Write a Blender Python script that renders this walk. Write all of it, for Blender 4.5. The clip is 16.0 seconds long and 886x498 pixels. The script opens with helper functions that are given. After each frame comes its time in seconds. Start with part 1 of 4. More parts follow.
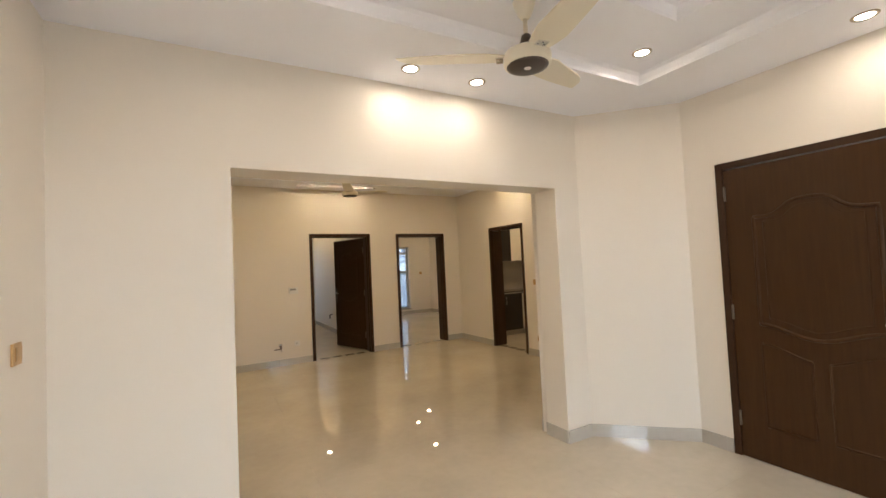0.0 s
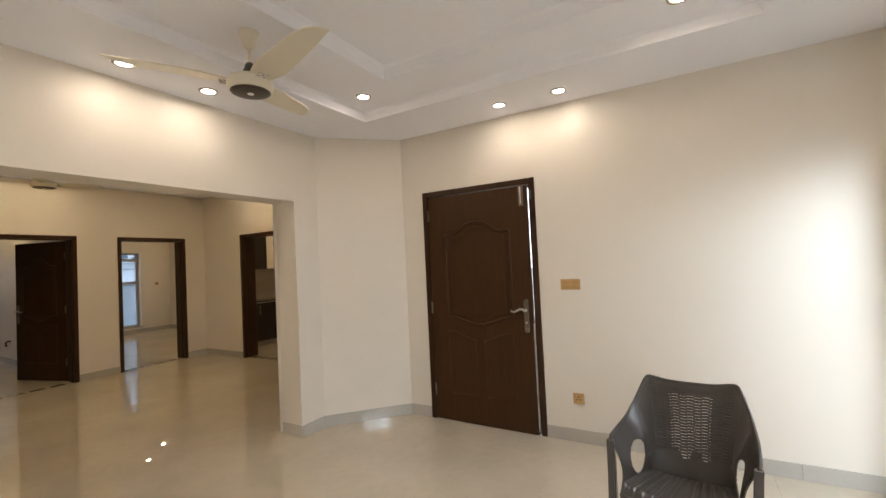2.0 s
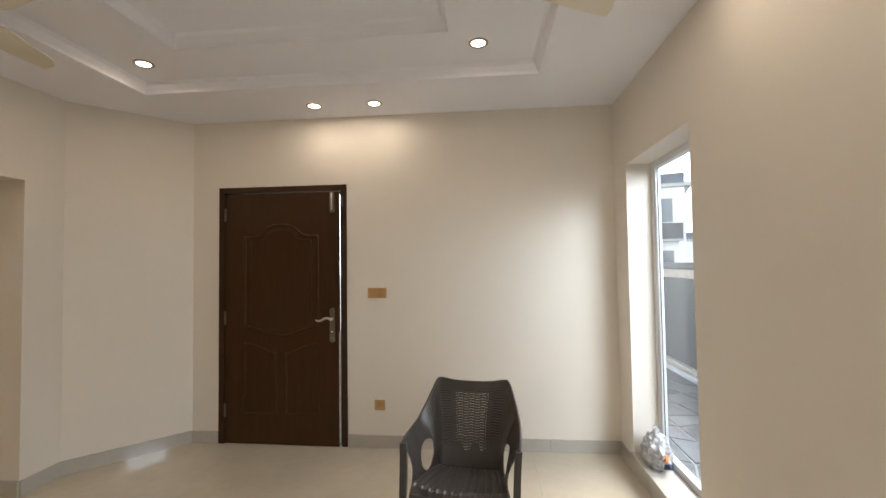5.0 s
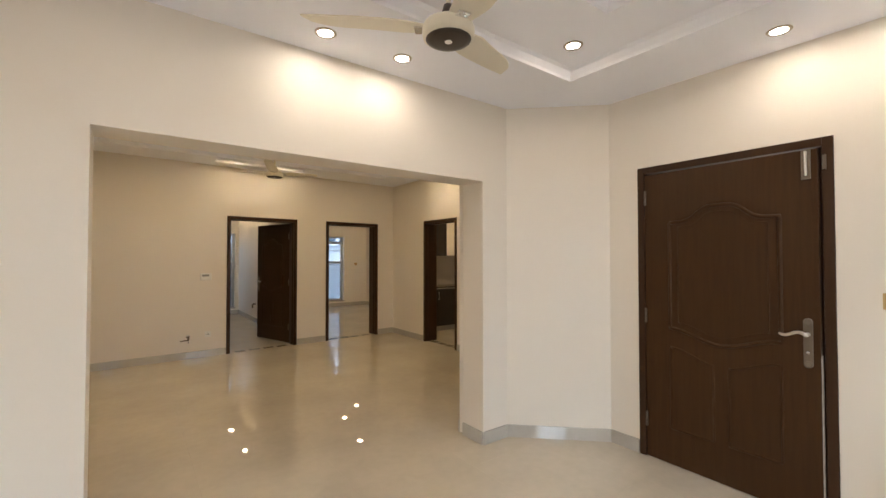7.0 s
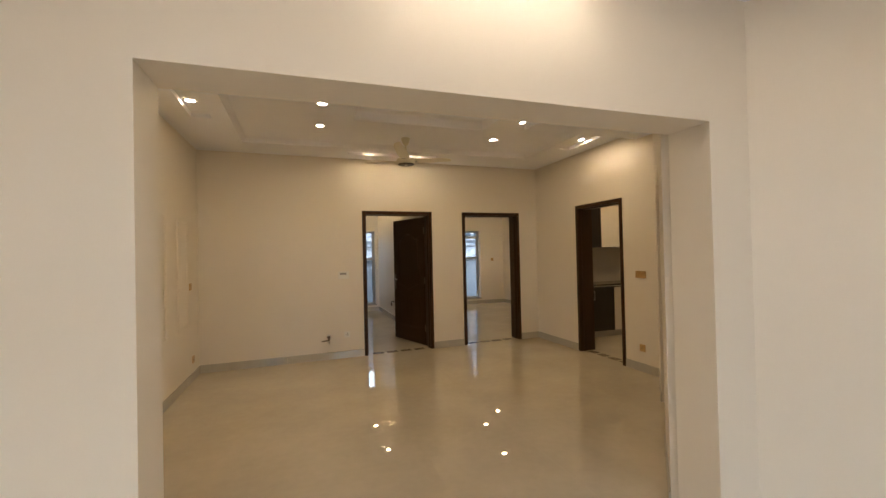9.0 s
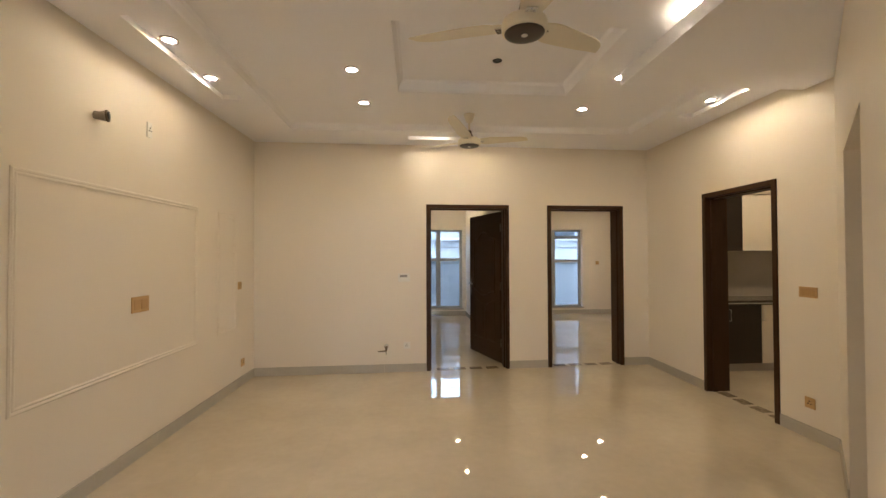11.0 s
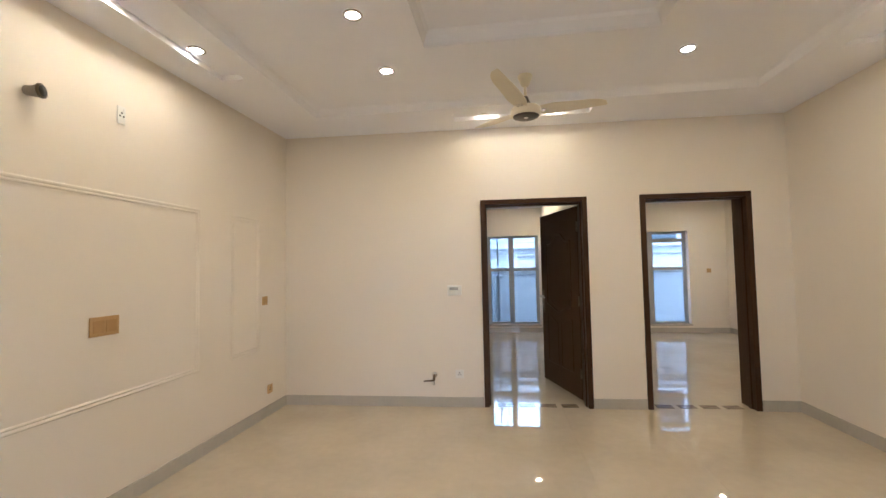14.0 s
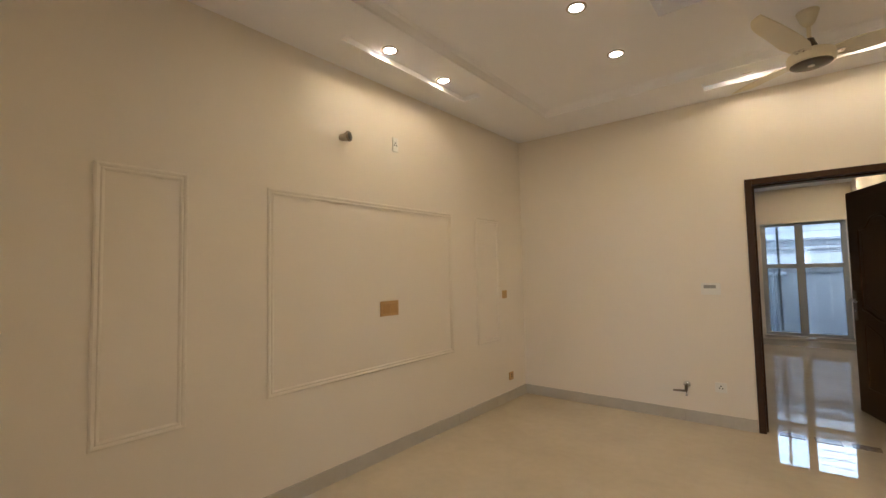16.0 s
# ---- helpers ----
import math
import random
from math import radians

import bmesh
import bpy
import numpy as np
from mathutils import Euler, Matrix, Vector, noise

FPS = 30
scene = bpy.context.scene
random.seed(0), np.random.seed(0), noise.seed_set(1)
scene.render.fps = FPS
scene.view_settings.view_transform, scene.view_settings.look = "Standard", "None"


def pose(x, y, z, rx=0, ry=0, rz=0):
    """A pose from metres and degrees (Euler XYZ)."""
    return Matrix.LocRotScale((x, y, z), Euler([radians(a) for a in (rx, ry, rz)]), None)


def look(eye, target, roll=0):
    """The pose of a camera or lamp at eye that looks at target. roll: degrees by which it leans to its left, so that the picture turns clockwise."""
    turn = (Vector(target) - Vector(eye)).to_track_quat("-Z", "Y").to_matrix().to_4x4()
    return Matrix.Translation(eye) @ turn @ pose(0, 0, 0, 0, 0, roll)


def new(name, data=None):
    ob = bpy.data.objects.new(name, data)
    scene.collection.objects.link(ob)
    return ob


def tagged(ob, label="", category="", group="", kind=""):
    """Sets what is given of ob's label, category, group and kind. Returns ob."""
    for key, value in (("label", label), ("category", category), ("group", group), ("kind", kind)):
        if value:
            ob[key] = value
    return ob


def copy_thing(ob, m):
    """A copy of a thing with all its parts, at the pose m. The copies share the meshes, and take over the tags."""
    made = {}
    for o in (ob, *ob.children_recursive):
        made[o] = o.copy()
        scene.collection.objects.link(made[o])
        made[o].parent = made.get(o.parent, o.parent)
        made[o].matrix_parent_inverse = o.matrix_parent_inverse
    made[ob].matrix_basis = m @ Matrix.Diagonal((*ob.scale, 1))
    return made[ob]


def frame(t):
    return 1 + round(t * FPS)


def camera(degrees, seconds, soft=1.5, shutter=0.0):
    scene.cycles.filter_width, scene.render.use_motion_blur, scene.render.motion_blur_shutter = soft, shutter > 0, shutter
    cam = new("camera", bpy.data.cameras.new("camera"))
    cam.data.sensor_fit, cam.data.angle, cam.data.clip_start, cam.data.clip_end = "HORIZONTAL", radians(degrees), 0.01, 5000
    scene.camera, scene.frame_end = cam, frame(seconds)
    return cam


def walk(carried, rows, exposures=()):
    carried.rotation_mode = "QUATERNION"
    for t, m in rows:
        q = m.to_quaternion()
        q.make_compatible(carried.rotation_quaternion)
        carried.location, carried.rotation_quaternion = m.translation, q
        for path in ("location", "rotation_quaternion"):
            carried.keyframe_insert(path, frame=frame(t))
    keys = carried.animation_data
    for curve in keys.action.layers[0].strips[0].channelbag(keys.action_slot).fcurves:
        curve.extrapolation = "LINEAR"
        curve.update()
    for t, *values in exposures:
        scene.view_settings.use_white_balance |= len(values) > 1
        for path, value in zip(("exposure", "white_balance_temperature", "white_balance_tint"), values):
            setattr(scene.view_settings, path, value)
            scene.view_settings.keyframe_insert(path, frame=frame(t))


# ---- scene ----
cam = camera(93.3, 16.0)
PATH = [
    (0, (0.663, 0.85, 1.498), (1.635, 2.596, 1.575), -2.7),
    (0.5, (0.575, 0.749, 1.479), (1.762, 2.357, 1.544), -2.9),
    (1, (0.568, 0.663, 1.486), (2.015, 2.043, 1.553), -3.0),
    (1.5, (0.605, 0.547, 1.49), (2.208, 1.74, 1.558), -2.7),
    (2, (0.618, 0.395, 1.485), (2.344, 1.403, 1.547), -2.8),
    (2.5, (0.652, 0.246, 1.493), (2.489, 1.036, 1.548), -2.6),
    (3, (0.668, 0.174, 1.482), (2.603, 0.674, 1.548), -2.9),
    (3.2, (0.667, 0.149, 1.473), (2.629, 0.529, 1.541), -2.8),
    (5.3, (0.661, 0.453, 1.481), (2.623, 0.836, 1.547), -0.5),
    (5.5, (0.652, 0.518, 1.485), (2.563, 1.105, 1.55), -0.4),
    (6, (0.666, 0.651, 1.473), (2.363, 1.708, 1.537), 0.2),
    (6.5, (0.807, 0.772, 1.485), (2.233, 2.173, 1.547), -0.4),
    (7, (0.924, 0.93, 1.482), (2.122, 2.531, 1.523), 0.0),
    (7.5, (0.94, 1.189, 1.488), (2.031, 2.864, 1.541), -0.3),
    (8, (0.974, 1.423, 1.474), (1.882, 3.204, 1.513), -0.7),
    (8.5, (1.135, 1.661, 1.477), (1.821, 3.539, 1.518), -1.2),
    (9, (1.25, 1.892, 1.463), (1.897, 3.785, 1.488), -1.3),
    (9.5, (1.337, 2.146, 1.482), (1.941, 4.052, 1.506), -1.6),
    (10, (1.526, 2.348, 1.47), (1.954, 4.301, 1.496), -1.9),
    (10.2, (1.647, 2.419, 1.484), (1.998, 4.388, 1.509), -1.2),
    (12.3, (2.204, 3.242, 1.424), (2.206, 5.242, 1.465), -1.7),
    (12.5, (2.232, 3.308, 1.43), (2.23, 5.308, 1.464), -1.8),
    (13, (2.243, 3.531, 1.413), (2.228, 5.53, 1.48), -1.7),
    (13.5, (2.242, 3.683, 1.408), (2.218, 5.682, 1.476), -1.6),
    (14, (2.318, 3.737, 1.423), (2.048, 5.717, 1.517), -1.1),
    (14.5, (2.378, 3.734, 1.413), (1.84, 5.657, 1.53), -0.9),
    (15, (2.409, 3.71, 1.412), (1.563, 5.518, 1.535), -0.7),
    (15.5, (2.397, 3.679, 1.399), (1.289, 5.339, 1.527), -1.1),
    (16, (2.37, 3.692, 1.391), (1.105, 5.236, 1.502), -1.2),
]
GAP = [(3.6, (0.66, 0.15, 1.495), (2.655, 0.285, 1.56), -2.4), (4.4, (0.66, 0.20, 1.492), (2.655, 0.20, 1.56), -1.5), (5.0, (0.655, 0.36, 1.492), (2.645, 0.545, 1.56), -0.8)]
EXPOSURE = [(t, 1.9 + e, k, 10) for t, e, k in (
    (0, 0.34, 6350), (1.0, 0.22, 6350), (2.0, -0.08, 6450), (2.5, -0.55, 6600), (3.2, -0.52, 6600), (5.5, -0.5, 6550), (6.3, -0.08, 6550), (7.0, 0.22, 6250),
    (8.0, 0.18, 6550), (9.0, 0.04, 6650), (10.2, 0.2, 6500), (12.3, 0.82, 5200), (14.0, 0.82, 5250), (15.0, 0.66, 5500), (16.0, 0.27, 5950))]
walk(cam, [(t, look(eye, target, roll)) for t, eye, target, roll in sorted(PATH + GAP)], EXPOSURE)

# ---- world, sun and sky ----
def make_world():
    w = bpy.data.worlds.new("world")
    w.use_nodes = True
    nt = w.node_tree
    sky = nt.nodes.new("ShaderNodeTexSky")
    sky.sky_type, sky.sun_disc = "NISHITA", False
    sky.sun_elevation, sky.sun_rotation = radians(55), radians(160)
    sky.air_density, sky.dust_density, sky.ozone_density = 1.0, 3.0, 1.0
    bg = nt.nodes["Background"]
    bg.inputs["Strength"].default_value = SKY
    nt.links.new(sky.outputs[0], bg.inputs["Color"])
    scene.world = w


SKY, SUN, DOWNLIGHT, DAYLIGHT, HORIZON = 0.15, 0.8, 0.38, 6.5, 1.5
make_world()
sun = new("sun", bpy.data.lights.new("sun", "SUN"))
sun.data.energy, sun.data.angle, sun.data.color = SUN, radians(25), (1.0, 0.96, 0.9)
sun.matrix_world = look((0, 0, 20), (0 - math.sin(radians(160)) * 14, 0 - math.cos(radians(160)) * 14, 0))


# added area lamps standing in for sky light, outside and above the windows
def sky_fill(x, y, z, tx, ty, tz, w, h, power):
    ob = new("sky_fill", bpy.data.lights.new("sky_fill", "AREA"))
    ob.data.shape, ob.data.size, ob.data.size_y, ob.data.energy, ob.data.color = "RECTANGLE", w, h, power, (0.82, 0.93, 1.0)
    ob.matrix_world = look((x, y, z), (tx, ty, tz))


for x in (2.6, 5.6):
    sky_fill(x, 14.05, 3.0, x, 11.3, 0.3, 1.6, 1.1, 0.15 * DAYLIGHT)
for x, tx, power in ((-0.2, 1.1, 20.0), (3.45, 3.1, 5.5)):
    sky_fill(x, -2.8, 3.5, tx, 0.9, 0.2, 3.4, 2.0, power * DAYLIGHT)


# ---- materials ----
def mat(name, color, rough=0.5, metal=0.0, var=0.06, scale=3.0, fine=60.0, bump=0.02, coat=0.0, spec=0.5, per_piece=0.0):
    m = bpy.data.materials.new(name)
    m.use_nodes = True
    nt = m.node_tree
    b = nt.nodes["Principled BSDF"]
    tc = nt.nodes.new("ShaderNodeTexCoord")
    n1 = nt.nodes.new("ShaderNodeTexNoise")
    n1.inputs["Scale"].default_value, n1.inputs["Detail"].default_value = scale, 5
    n2 = nt.nodes.new("ShaderNodeTexNoise")
    n2.inputs["Scale"].default_value, n2.inputs["Detail"].default_value = fine, 3
    for n in (n1, n2):
        nt.links.new(tc.outputs["Object"], n.inputs["Vector"])
    add = nt.nodes.new("ShaderNodeMath")
    add.operation = "MULTIPLY_ADD"
    add.inputs[1].default_value = 0.35
    nt.links.new(n2.outputs["Fac"], add.inputs[0])
    nt.links.new(n1.outputs["Fac"], add.inputs[2])
    ramp = nt.nodes.new("ShaderNodeMapRange")
    ramp.inputs["From Min"].default_value, ramp.inputs["From Max"].default_value = 0.4, 0.95
    nt.links.new(add.outputs[0], ramp.inputs["Value"])
    mix = nt.nodes.new("ShaderNodeMix")
    mix.data_type = "RGBA"
    lo = [max(0, c * (1 - var)) for c in color]
    hi = [min(1, c * (1 + var)) for c in color]
    mix.inputs["A"].default_value, mix.inputs["B"].default_value = (*lo, 1), (*hi, 1)
    nt.links.new(ramp.outputs[0], mix.inputs["Factor"])
    out = mix.outputs["Result"]
    if per_piece:
        info = nt.nodes.new("ShaderNodeObjectInfo")
        hsv = nt.nodes.new("ShaderNodeHueSaturation")
        mr = nt.nodes.new("ShaderNodeMapRange")
        mr.inputs["To Min"].default_value, mr.inputs["To Max"].default_value = 1 - per_piece, 1 + per_piece
        nt.links.new(info.outputs["Random"], mr.inputs["Value"])
        nt.links.new(mr.outputs[0], hsv.inputs["Value"])
        nt.links.new(out, hsv.inputs["Color"])
        out = hsv.outputs[0]
    nt.links.new(out, b.inputs["Base Color"])
    b.inputs["Roughness"].default_value, b.inputs["Metallic"].default_value = rough, metal
    b.inputs["Coat Weight"].default_value = coat
    b.inputs["Specular IOR Level"].default_value = spec
    if bump:
        bp = nt.nodes.new("ShaderNodeBump")
        bp.inputs["Strength"].default_value, bp.inputs["Distance"].default_value = bump, 0.01
        nt.links.new(n2.outputs["Fac"], bp.inputs["Height"])
        nt.links.new(bp.outputs[0], b.inputs["Normal"])
    return m


def wood_mat(name, dark, light, rough=0.3):
    m = bpy.data.materials.new(name)
    m.use_nodes = True
    nt = m.node_tree
    b = nt.nodes["Principled BSDF"]
    tc = nt.nodes.new("ShaderNodeTexCoord")
    mp = nt.nodes.new("ShaderNodeMapping")
    mp.inputs["Scale"].default_value = (22, 22, 1.3)
    n = nt.nodes.new("ShaderNodeTexNoise")
    n.inputs["Scale"].default_value, n.inputs["Detail"].default_value, n.inputs["Distortion"].default_value = 2.0, 6, 0.6
    nt.links.new(tc.outputs["Object"], mp.inputs["Vector"])
    nt.links.new(mp.outputs[0], n.inputs["Vector"])
    mix = nt.nodes.new("ShaderNodeMix")
    mix.data_type = "RGBA"
    mix.inputs["A"].default_value, mix.inputs["B"].default_value = (*dark, 1), (*light, 1)
    nt.links.new(n.outputs["Fac"], mix.inputs["Factor"])
    nt.links.new(mix.outputs["Result"], b.inputs["Base Color"])
    b.inputs["Roughness"].default_value = rough
    bp = nt.nodes.new("ShaderNodeBump")
    bp.inputs["Strength"].default_value, bp.inputs["Distance"].default_value = 0.05, 0.005
    nt.links.new(n.outputs["Fac"], bp.inputs["Height"])
    nt.links.new(bp.outputs[0], b.inputs["Normal"])
    return m


def glass_mat(name, tint):
    m = bpy.data.materials.new(name)
    m.use_nodes = True
    nt = m.node_tree
    nt.nodes.clear()
    out = nt.nodes.new("ShaderNodeOutputMaterial")
    tr = nt.nodes.new("ShaderNodeBsdfTransparent")
    tr.inputs["Color"].default_value = (*tint, 1)
    gl = nt.nodes.new("ShaderNodeBsdfGlossy")
    gl.inputs["Roughness"].default_value = 0.01
    lw = nt.nodes.new("ShaderNodeLayerWeight")
    lw.inputs["Blend"].default_value = 0.5
    pw = nt.nodes.new("ShaderNodeMath")
    pw.operation = "POWER"
    pw.inputs[1].default_value = 4.0
    fr = nt.nodes.new("ShaderNodeMath")
    fr.operation = "MULTIPLY_ADD"
    fr.inputs[1].default_value, fr.inputs[2].default_value = 0.5, 0.035
    nt.links.new(lw.outputs["Facing"], pw.inputs[0])
    nt.links.new(pw.outputs[0], fr.inputs[0])
    mx = nt.nodes.new("ShaderNodeMixShader")
    nt.links.new(fr.outputs[0], mx.inputs[0])
    nt.links.new(tr.outputs[0], mx.inputs[1])
    nt.links.new(gl.outputs[0], mx.inputs[2])
    nt.links.new(mx.outputs[0], out.inputs["Surface"])
    return m


def glow_mat(name, color, strength):
    m = bpy.data.materials.new(name)
    m.use_nodes = True
    b = m.node_tree.nodes["Principled BSDF"]
    b.inputs["Base Color"].default_value = (0.9, 0.9, 0.88, 1)
    b.inputs["Emission Color"].default_value = (*color, 1)
    b.inputs["Emission Strength"].default_value = strength
    return m


def floor_mat():
    m = mat("polished beige porcelain", (0.57, 0.50, 0.395), 0.03, var=0.10, scale=1.6, fine=14, bump=0.0, spec=0.75)
    nt = m.node_tree
    b = nt.nodes["Principled BSDF"]
    b.inputs["IOR"].default_value = 1.6
    n = nt.nodes.new("ShaderNodeTexNoise")
    n.inputs["Scale"].default_value, n.inputs["Detail"].default_value = 3.0, 4
    mr = nt.nodes.new("ShaderNodeMapRange")
    mr.inputs["To Min"].default_value, mr.inputs["To Max"].default_value = 0.004, 0.014
    nt.links.new(n.outputs["Fac"], mr.inputs["Value"])
    nt.links.new(mr.outputs[0], b.inputs["Roughness"])
    return m


M_WALL = mat("cream emulsion wall paint", (0.81, 0.752, 0.675), 0.5, var=0.02, scale=0.9, fine=140, bump=0.008)
M_CEIL = mat("matt white ceiling paint", (0.90, 0.905, 0.96), 0.7, var=0.02, scale=1.2, fine=120, bump=0.02)
M_FLOOR = floor_mat()
M_BASE = mat("grey beige skirting tile", (0.50, 0.47, 0.425), 0.025, var=0.06, scale=4, fine=30, bump=0.0)
M_GROUT = mat("beige grout", (0.42, 0.36, 0.29), 0.6, var=0.1)
M_INLAY = mat("brown marble inlay", (0.22, 0.18, 0.14), 0.12, var=0.55, scale=22, fine=60, bump=0.0, per_piece=0.15)
M_DOOR = wood_mat("dark walnut door polish", (0.034, 0.014, 0.0045), (0.066, 0.029, 0.009), 0.40)
M_DOOR.node_tree.nodes["Principled BSDF"].inputs["Specular IOR Level"].default_value = 0.25
M_FRAME = wood_mat("dark walnut frame polish", (0.030, 0.013, 0.005), (0.058, 0.026, 0.011), 0.42)
M_FRAME.node_tree.nodes["Principled BSDF"].inputs["Specular IOR Level"].default_value = 0.25
# pale colour stands for window light on the front door's edge
M_EDGE_GLEAM = mat("pale daylit door edge", (0.62, 0.58, 0.52), 0.2, var=0.3, scale=14, fine=60, bump=0.02)
M_LOCK = mat("antique dark nickel", (0.20, 0.17, 0.14), 0.3, 0.9, var=0.12, fine=120)
M_STEEL = mat("brushed steel", (0.62, 0.60, 0.57), 0.28, 1.0, var=0.08, fine=200)
M_CHROME = mat("chrome", (0.75, 0.75, 0.75), 0.08, 1.0, var=0.02, bump=0)
M_BRONZE = mat("dark bronze metal", (0.14, 0.11, 0.08), 0.35, 0.9, var=0.15)
M_FAN = mat("cream fan enamel", (0.74, 0.68, 0.56), 0.28, var=0.03, bump=0.0)
M_FANDARK = mat("dark brown fan trim", (0.045, 0.032, 0.026), 0.35, var=0.1)
M_PLATE = mat("gold brown switch plate", (0.56, 0.36, 0.16), 0.32, 0.25, var=0.06, bump=0.0)
M_PLATE2 = mat("dark gold rocker", (0.50, 0.31, 0.13), 0.3, 0.25, var=0.06, bump=0.0)
M_WHITEPL = mat("white plastic", (0.80, 0.79, 0.76), 0.35, var=0.03, bump=0.0)
M_GREYPL = mat("grey plastic", (0.30, 0.30, 0.30), 0.4, var=0.05, bump=0.0)
M_BLACK = mat("black rubber", (0.012, 0.012, 0.012), 0.5, var=0.2)
M_CHAIR = mat("dark brown moulded plastic", (0.062, 0.054, 0.050), 0.30, var=0.12, scale=8, fine=90, bump=0.02)
M_ALU = mat("white powder coated aluminium", (0.70, 0.71, 0.72), 0.3, var=0.03, bump=0.0)
M_ALUGREY = mat("grey anodised aluminium", (0.40, 0.41, 0.42), 0.35, var=0.04, bump=0.0)
M_GLASS = glass_mat("clear window glass", (0.95, 0.975, 0.985))
M_TINT = glass_mat("blue tinted window glass", (0.60, 0.67, 0.745))
M_LED = glow_mat("led diffuser", (1.0, 0.93, 0.82), 14.0)
M_RIM = mat("brushed downlight rim", (0.42, 0.36, 0.28), 0.3, 0.8, var=0.05, bump=0.0)
M_CAB = mat("cream gloss laminate", (0.74, 0.68, 0.60), 0.2, var=0.03, bump=0.0)
M_CABDARK = wood_mat("dark wenge laminate", (0.010, 0.007, 0.005), (0.022, 0.014, 0.010), 0.3)
M_COUNTER = mat("dark granite", (0.05, 0.045, 0.042), 0.12, var=0.5, scale=60, fine=160, bump=0.0)
M_SPLASH = mat("beige splashback tile", (0.42, 0.38, 0.34), 0.15, var=0.06, scale=3, bump=0.0)
M_BAG = mat("crumpled clear polythene", (0.40, 0.41, 0.42), 0.18, var=0.2, scale=20, fine=60, bump=0.3)
M_BAGORANGE = mat("orange packet", (0.65, 0.22, 0.05), 0.4, var=0.15)
M_NAVY = mat("navy packet", (0.03, 0.04, 0.10), 0.4, var=0.15)
M_GREYWALL = mat("dark grey boundary paint", (0.05, 0.055, 0.068), 0.5, var=0.2, scale=2.0, fine=40, bump=0.1, spec=0.3)
M_CHIPS = mat("pinkish stone chips", (0.50, 0.45, 0.40), 0.7, var=0.45, scale=30, fine=90, bump=0.4)
M_OUTWALL = mat("white weathershield render", (0.66, 0.67, 0.68), 0.7, var=0.08, scale=1.5, fine=60, bump=0.1)
M_CONC = mat("grey concrete coping", (0.36, 0.36, 0.35), 0.8, var=0.15, scale=4, fine=60, bump=0.2)
M_STONE = mat("grey crazy paving slate", (0.13, 0.13, 0.135), 0.45, var=0.3, scale=6, fine=50, bump=0.25, per_piece=0.25)
M_MORTAR = mat("pale mortar", (0.45, 0.44, 0.42), 0.8, var=0.15, scale=8)
M_GROUND = mat("pale dusty ground", (0.36, 0.34, 0.31), 0.85, var=0.15, scale=0.6, fine=20, bump=0.2)
M_DARKGLASS = mat("tinted window glass", (0.05, 0.07, 0.09), 0.08, var=0.1, bump=0)
M_ROOFGREY = mat("blue grey parapet paint", (0.10, 0.115, 0.14), 0.6, var=0.15, scale=2.0, fine=40, bump=0.1)
M_COPPER = mat("insulated pipe", (0.26, 0.22, 0.18), 0.5, var=0.2)


M_HORIZON = glow_mat("bright overcast horizon", (0.86, 0.94, 1.0), HORIZON)


# ---- mesh helpers ----
def box(bm, x0, y0, z0, x1, y1, z1, bevel=0.0, m=None):
    r = bmesh.ops.create_cube(bm, size=1.0)
    vs = r["verts"]
    bmesh.ops.scale(bm, vec=(abs(x1 - x0), abs(y1 - y0), abs(z1 - z0)), verts=vs)
    bmesh.ops.translate(bm, vec=((x0 + x1) / 2, (y0 + y1) / 2, (z0 + z1) / 2), verts=vs)
    if bevel:
        es = {e for v in vs for e in v.link_edges}
        r2 = bmesh.ops.bevel(bm, geom=list(es), offset=bevel, segments=2, affect="EDGES", profile=0.6)
        vs = list({v for f in r2["faces"] for v in f.verts} | {v for v in vs if v.is_valid})
    if m is not None:
        bmesh.ops.transform(bm, matrix=m, verts=vs)
    return vs


def lathe(bm, profile, m=None, seg=24):
    """Turns a profile of (radius, z) about z."""
    rings = []
    for r, z in profile:
        rings.append([bm.verts.new((r * math.cos(a), r * math.sin(a), z)) for a in (2 * math.pi * i / seg for i in range(seg))])
    for a, b in zip(rings, rings[1:]):
        for i in range(seg):
            bm.faces.new((a[i], a[(i + 1) % seg], b[(i + 1) % seg], b[i]))
    bm.faces.new(rings[0][::-1])
    bm.faces.new(rings[-1])
    if m is not None:
        bmesh.ops.transform(bm, matrix=m, verts=[v for r in rings for v in r])


def tube(bm, pts, r, seg=8, caps=True):
    """A round tube along points."""
    pts = [Vector(p) for p in pts]
    rings = []
    for i, p in enumerate(pts):
        d = (pts[min(i + 1, len(pts) - 1)] - pts[max(i - 1, 0)]).normalized()
        q = d.to_track_quat("Z", "Y")
        rr = r[i] if isinstance(r, (list, tuple)) else r
        rings.append([bm.verts.new(p + q @ Vector((rr * math.cos(a), rr * math.sin(a), 0))) for a in (2 * math.pi * k / seg for k in range(seg))])
    for a, b in zip(rings, rings[1:]):
        for k in range(seg):
            bm.faces.new((a[k], a[(k + 1) % seg], b[(k + 1) % seg], b[k]))
    if caps:
        bm.faces.new(rings[0][::-1])
        bm.faces.new(rings[-1])


def prism(bm, outline, z0, z1, m=None):
    a = [bm.verts.new((x, y, z0)) for x, y in outline]
    b = [bm.verts.new((x, y, z1)) for x, y in outline]
    bm.faces.new(a[::-1])
    bm.faces.new(b)
    n = len(a)
    for i in range(n):
        bm.faces.new((a[i], a[(i + 1) % n], b[(i + 1) % n], b[i]))
    if m is not None:
        bmesh.ops.transform(bm, matrix=m, verts=a + b)


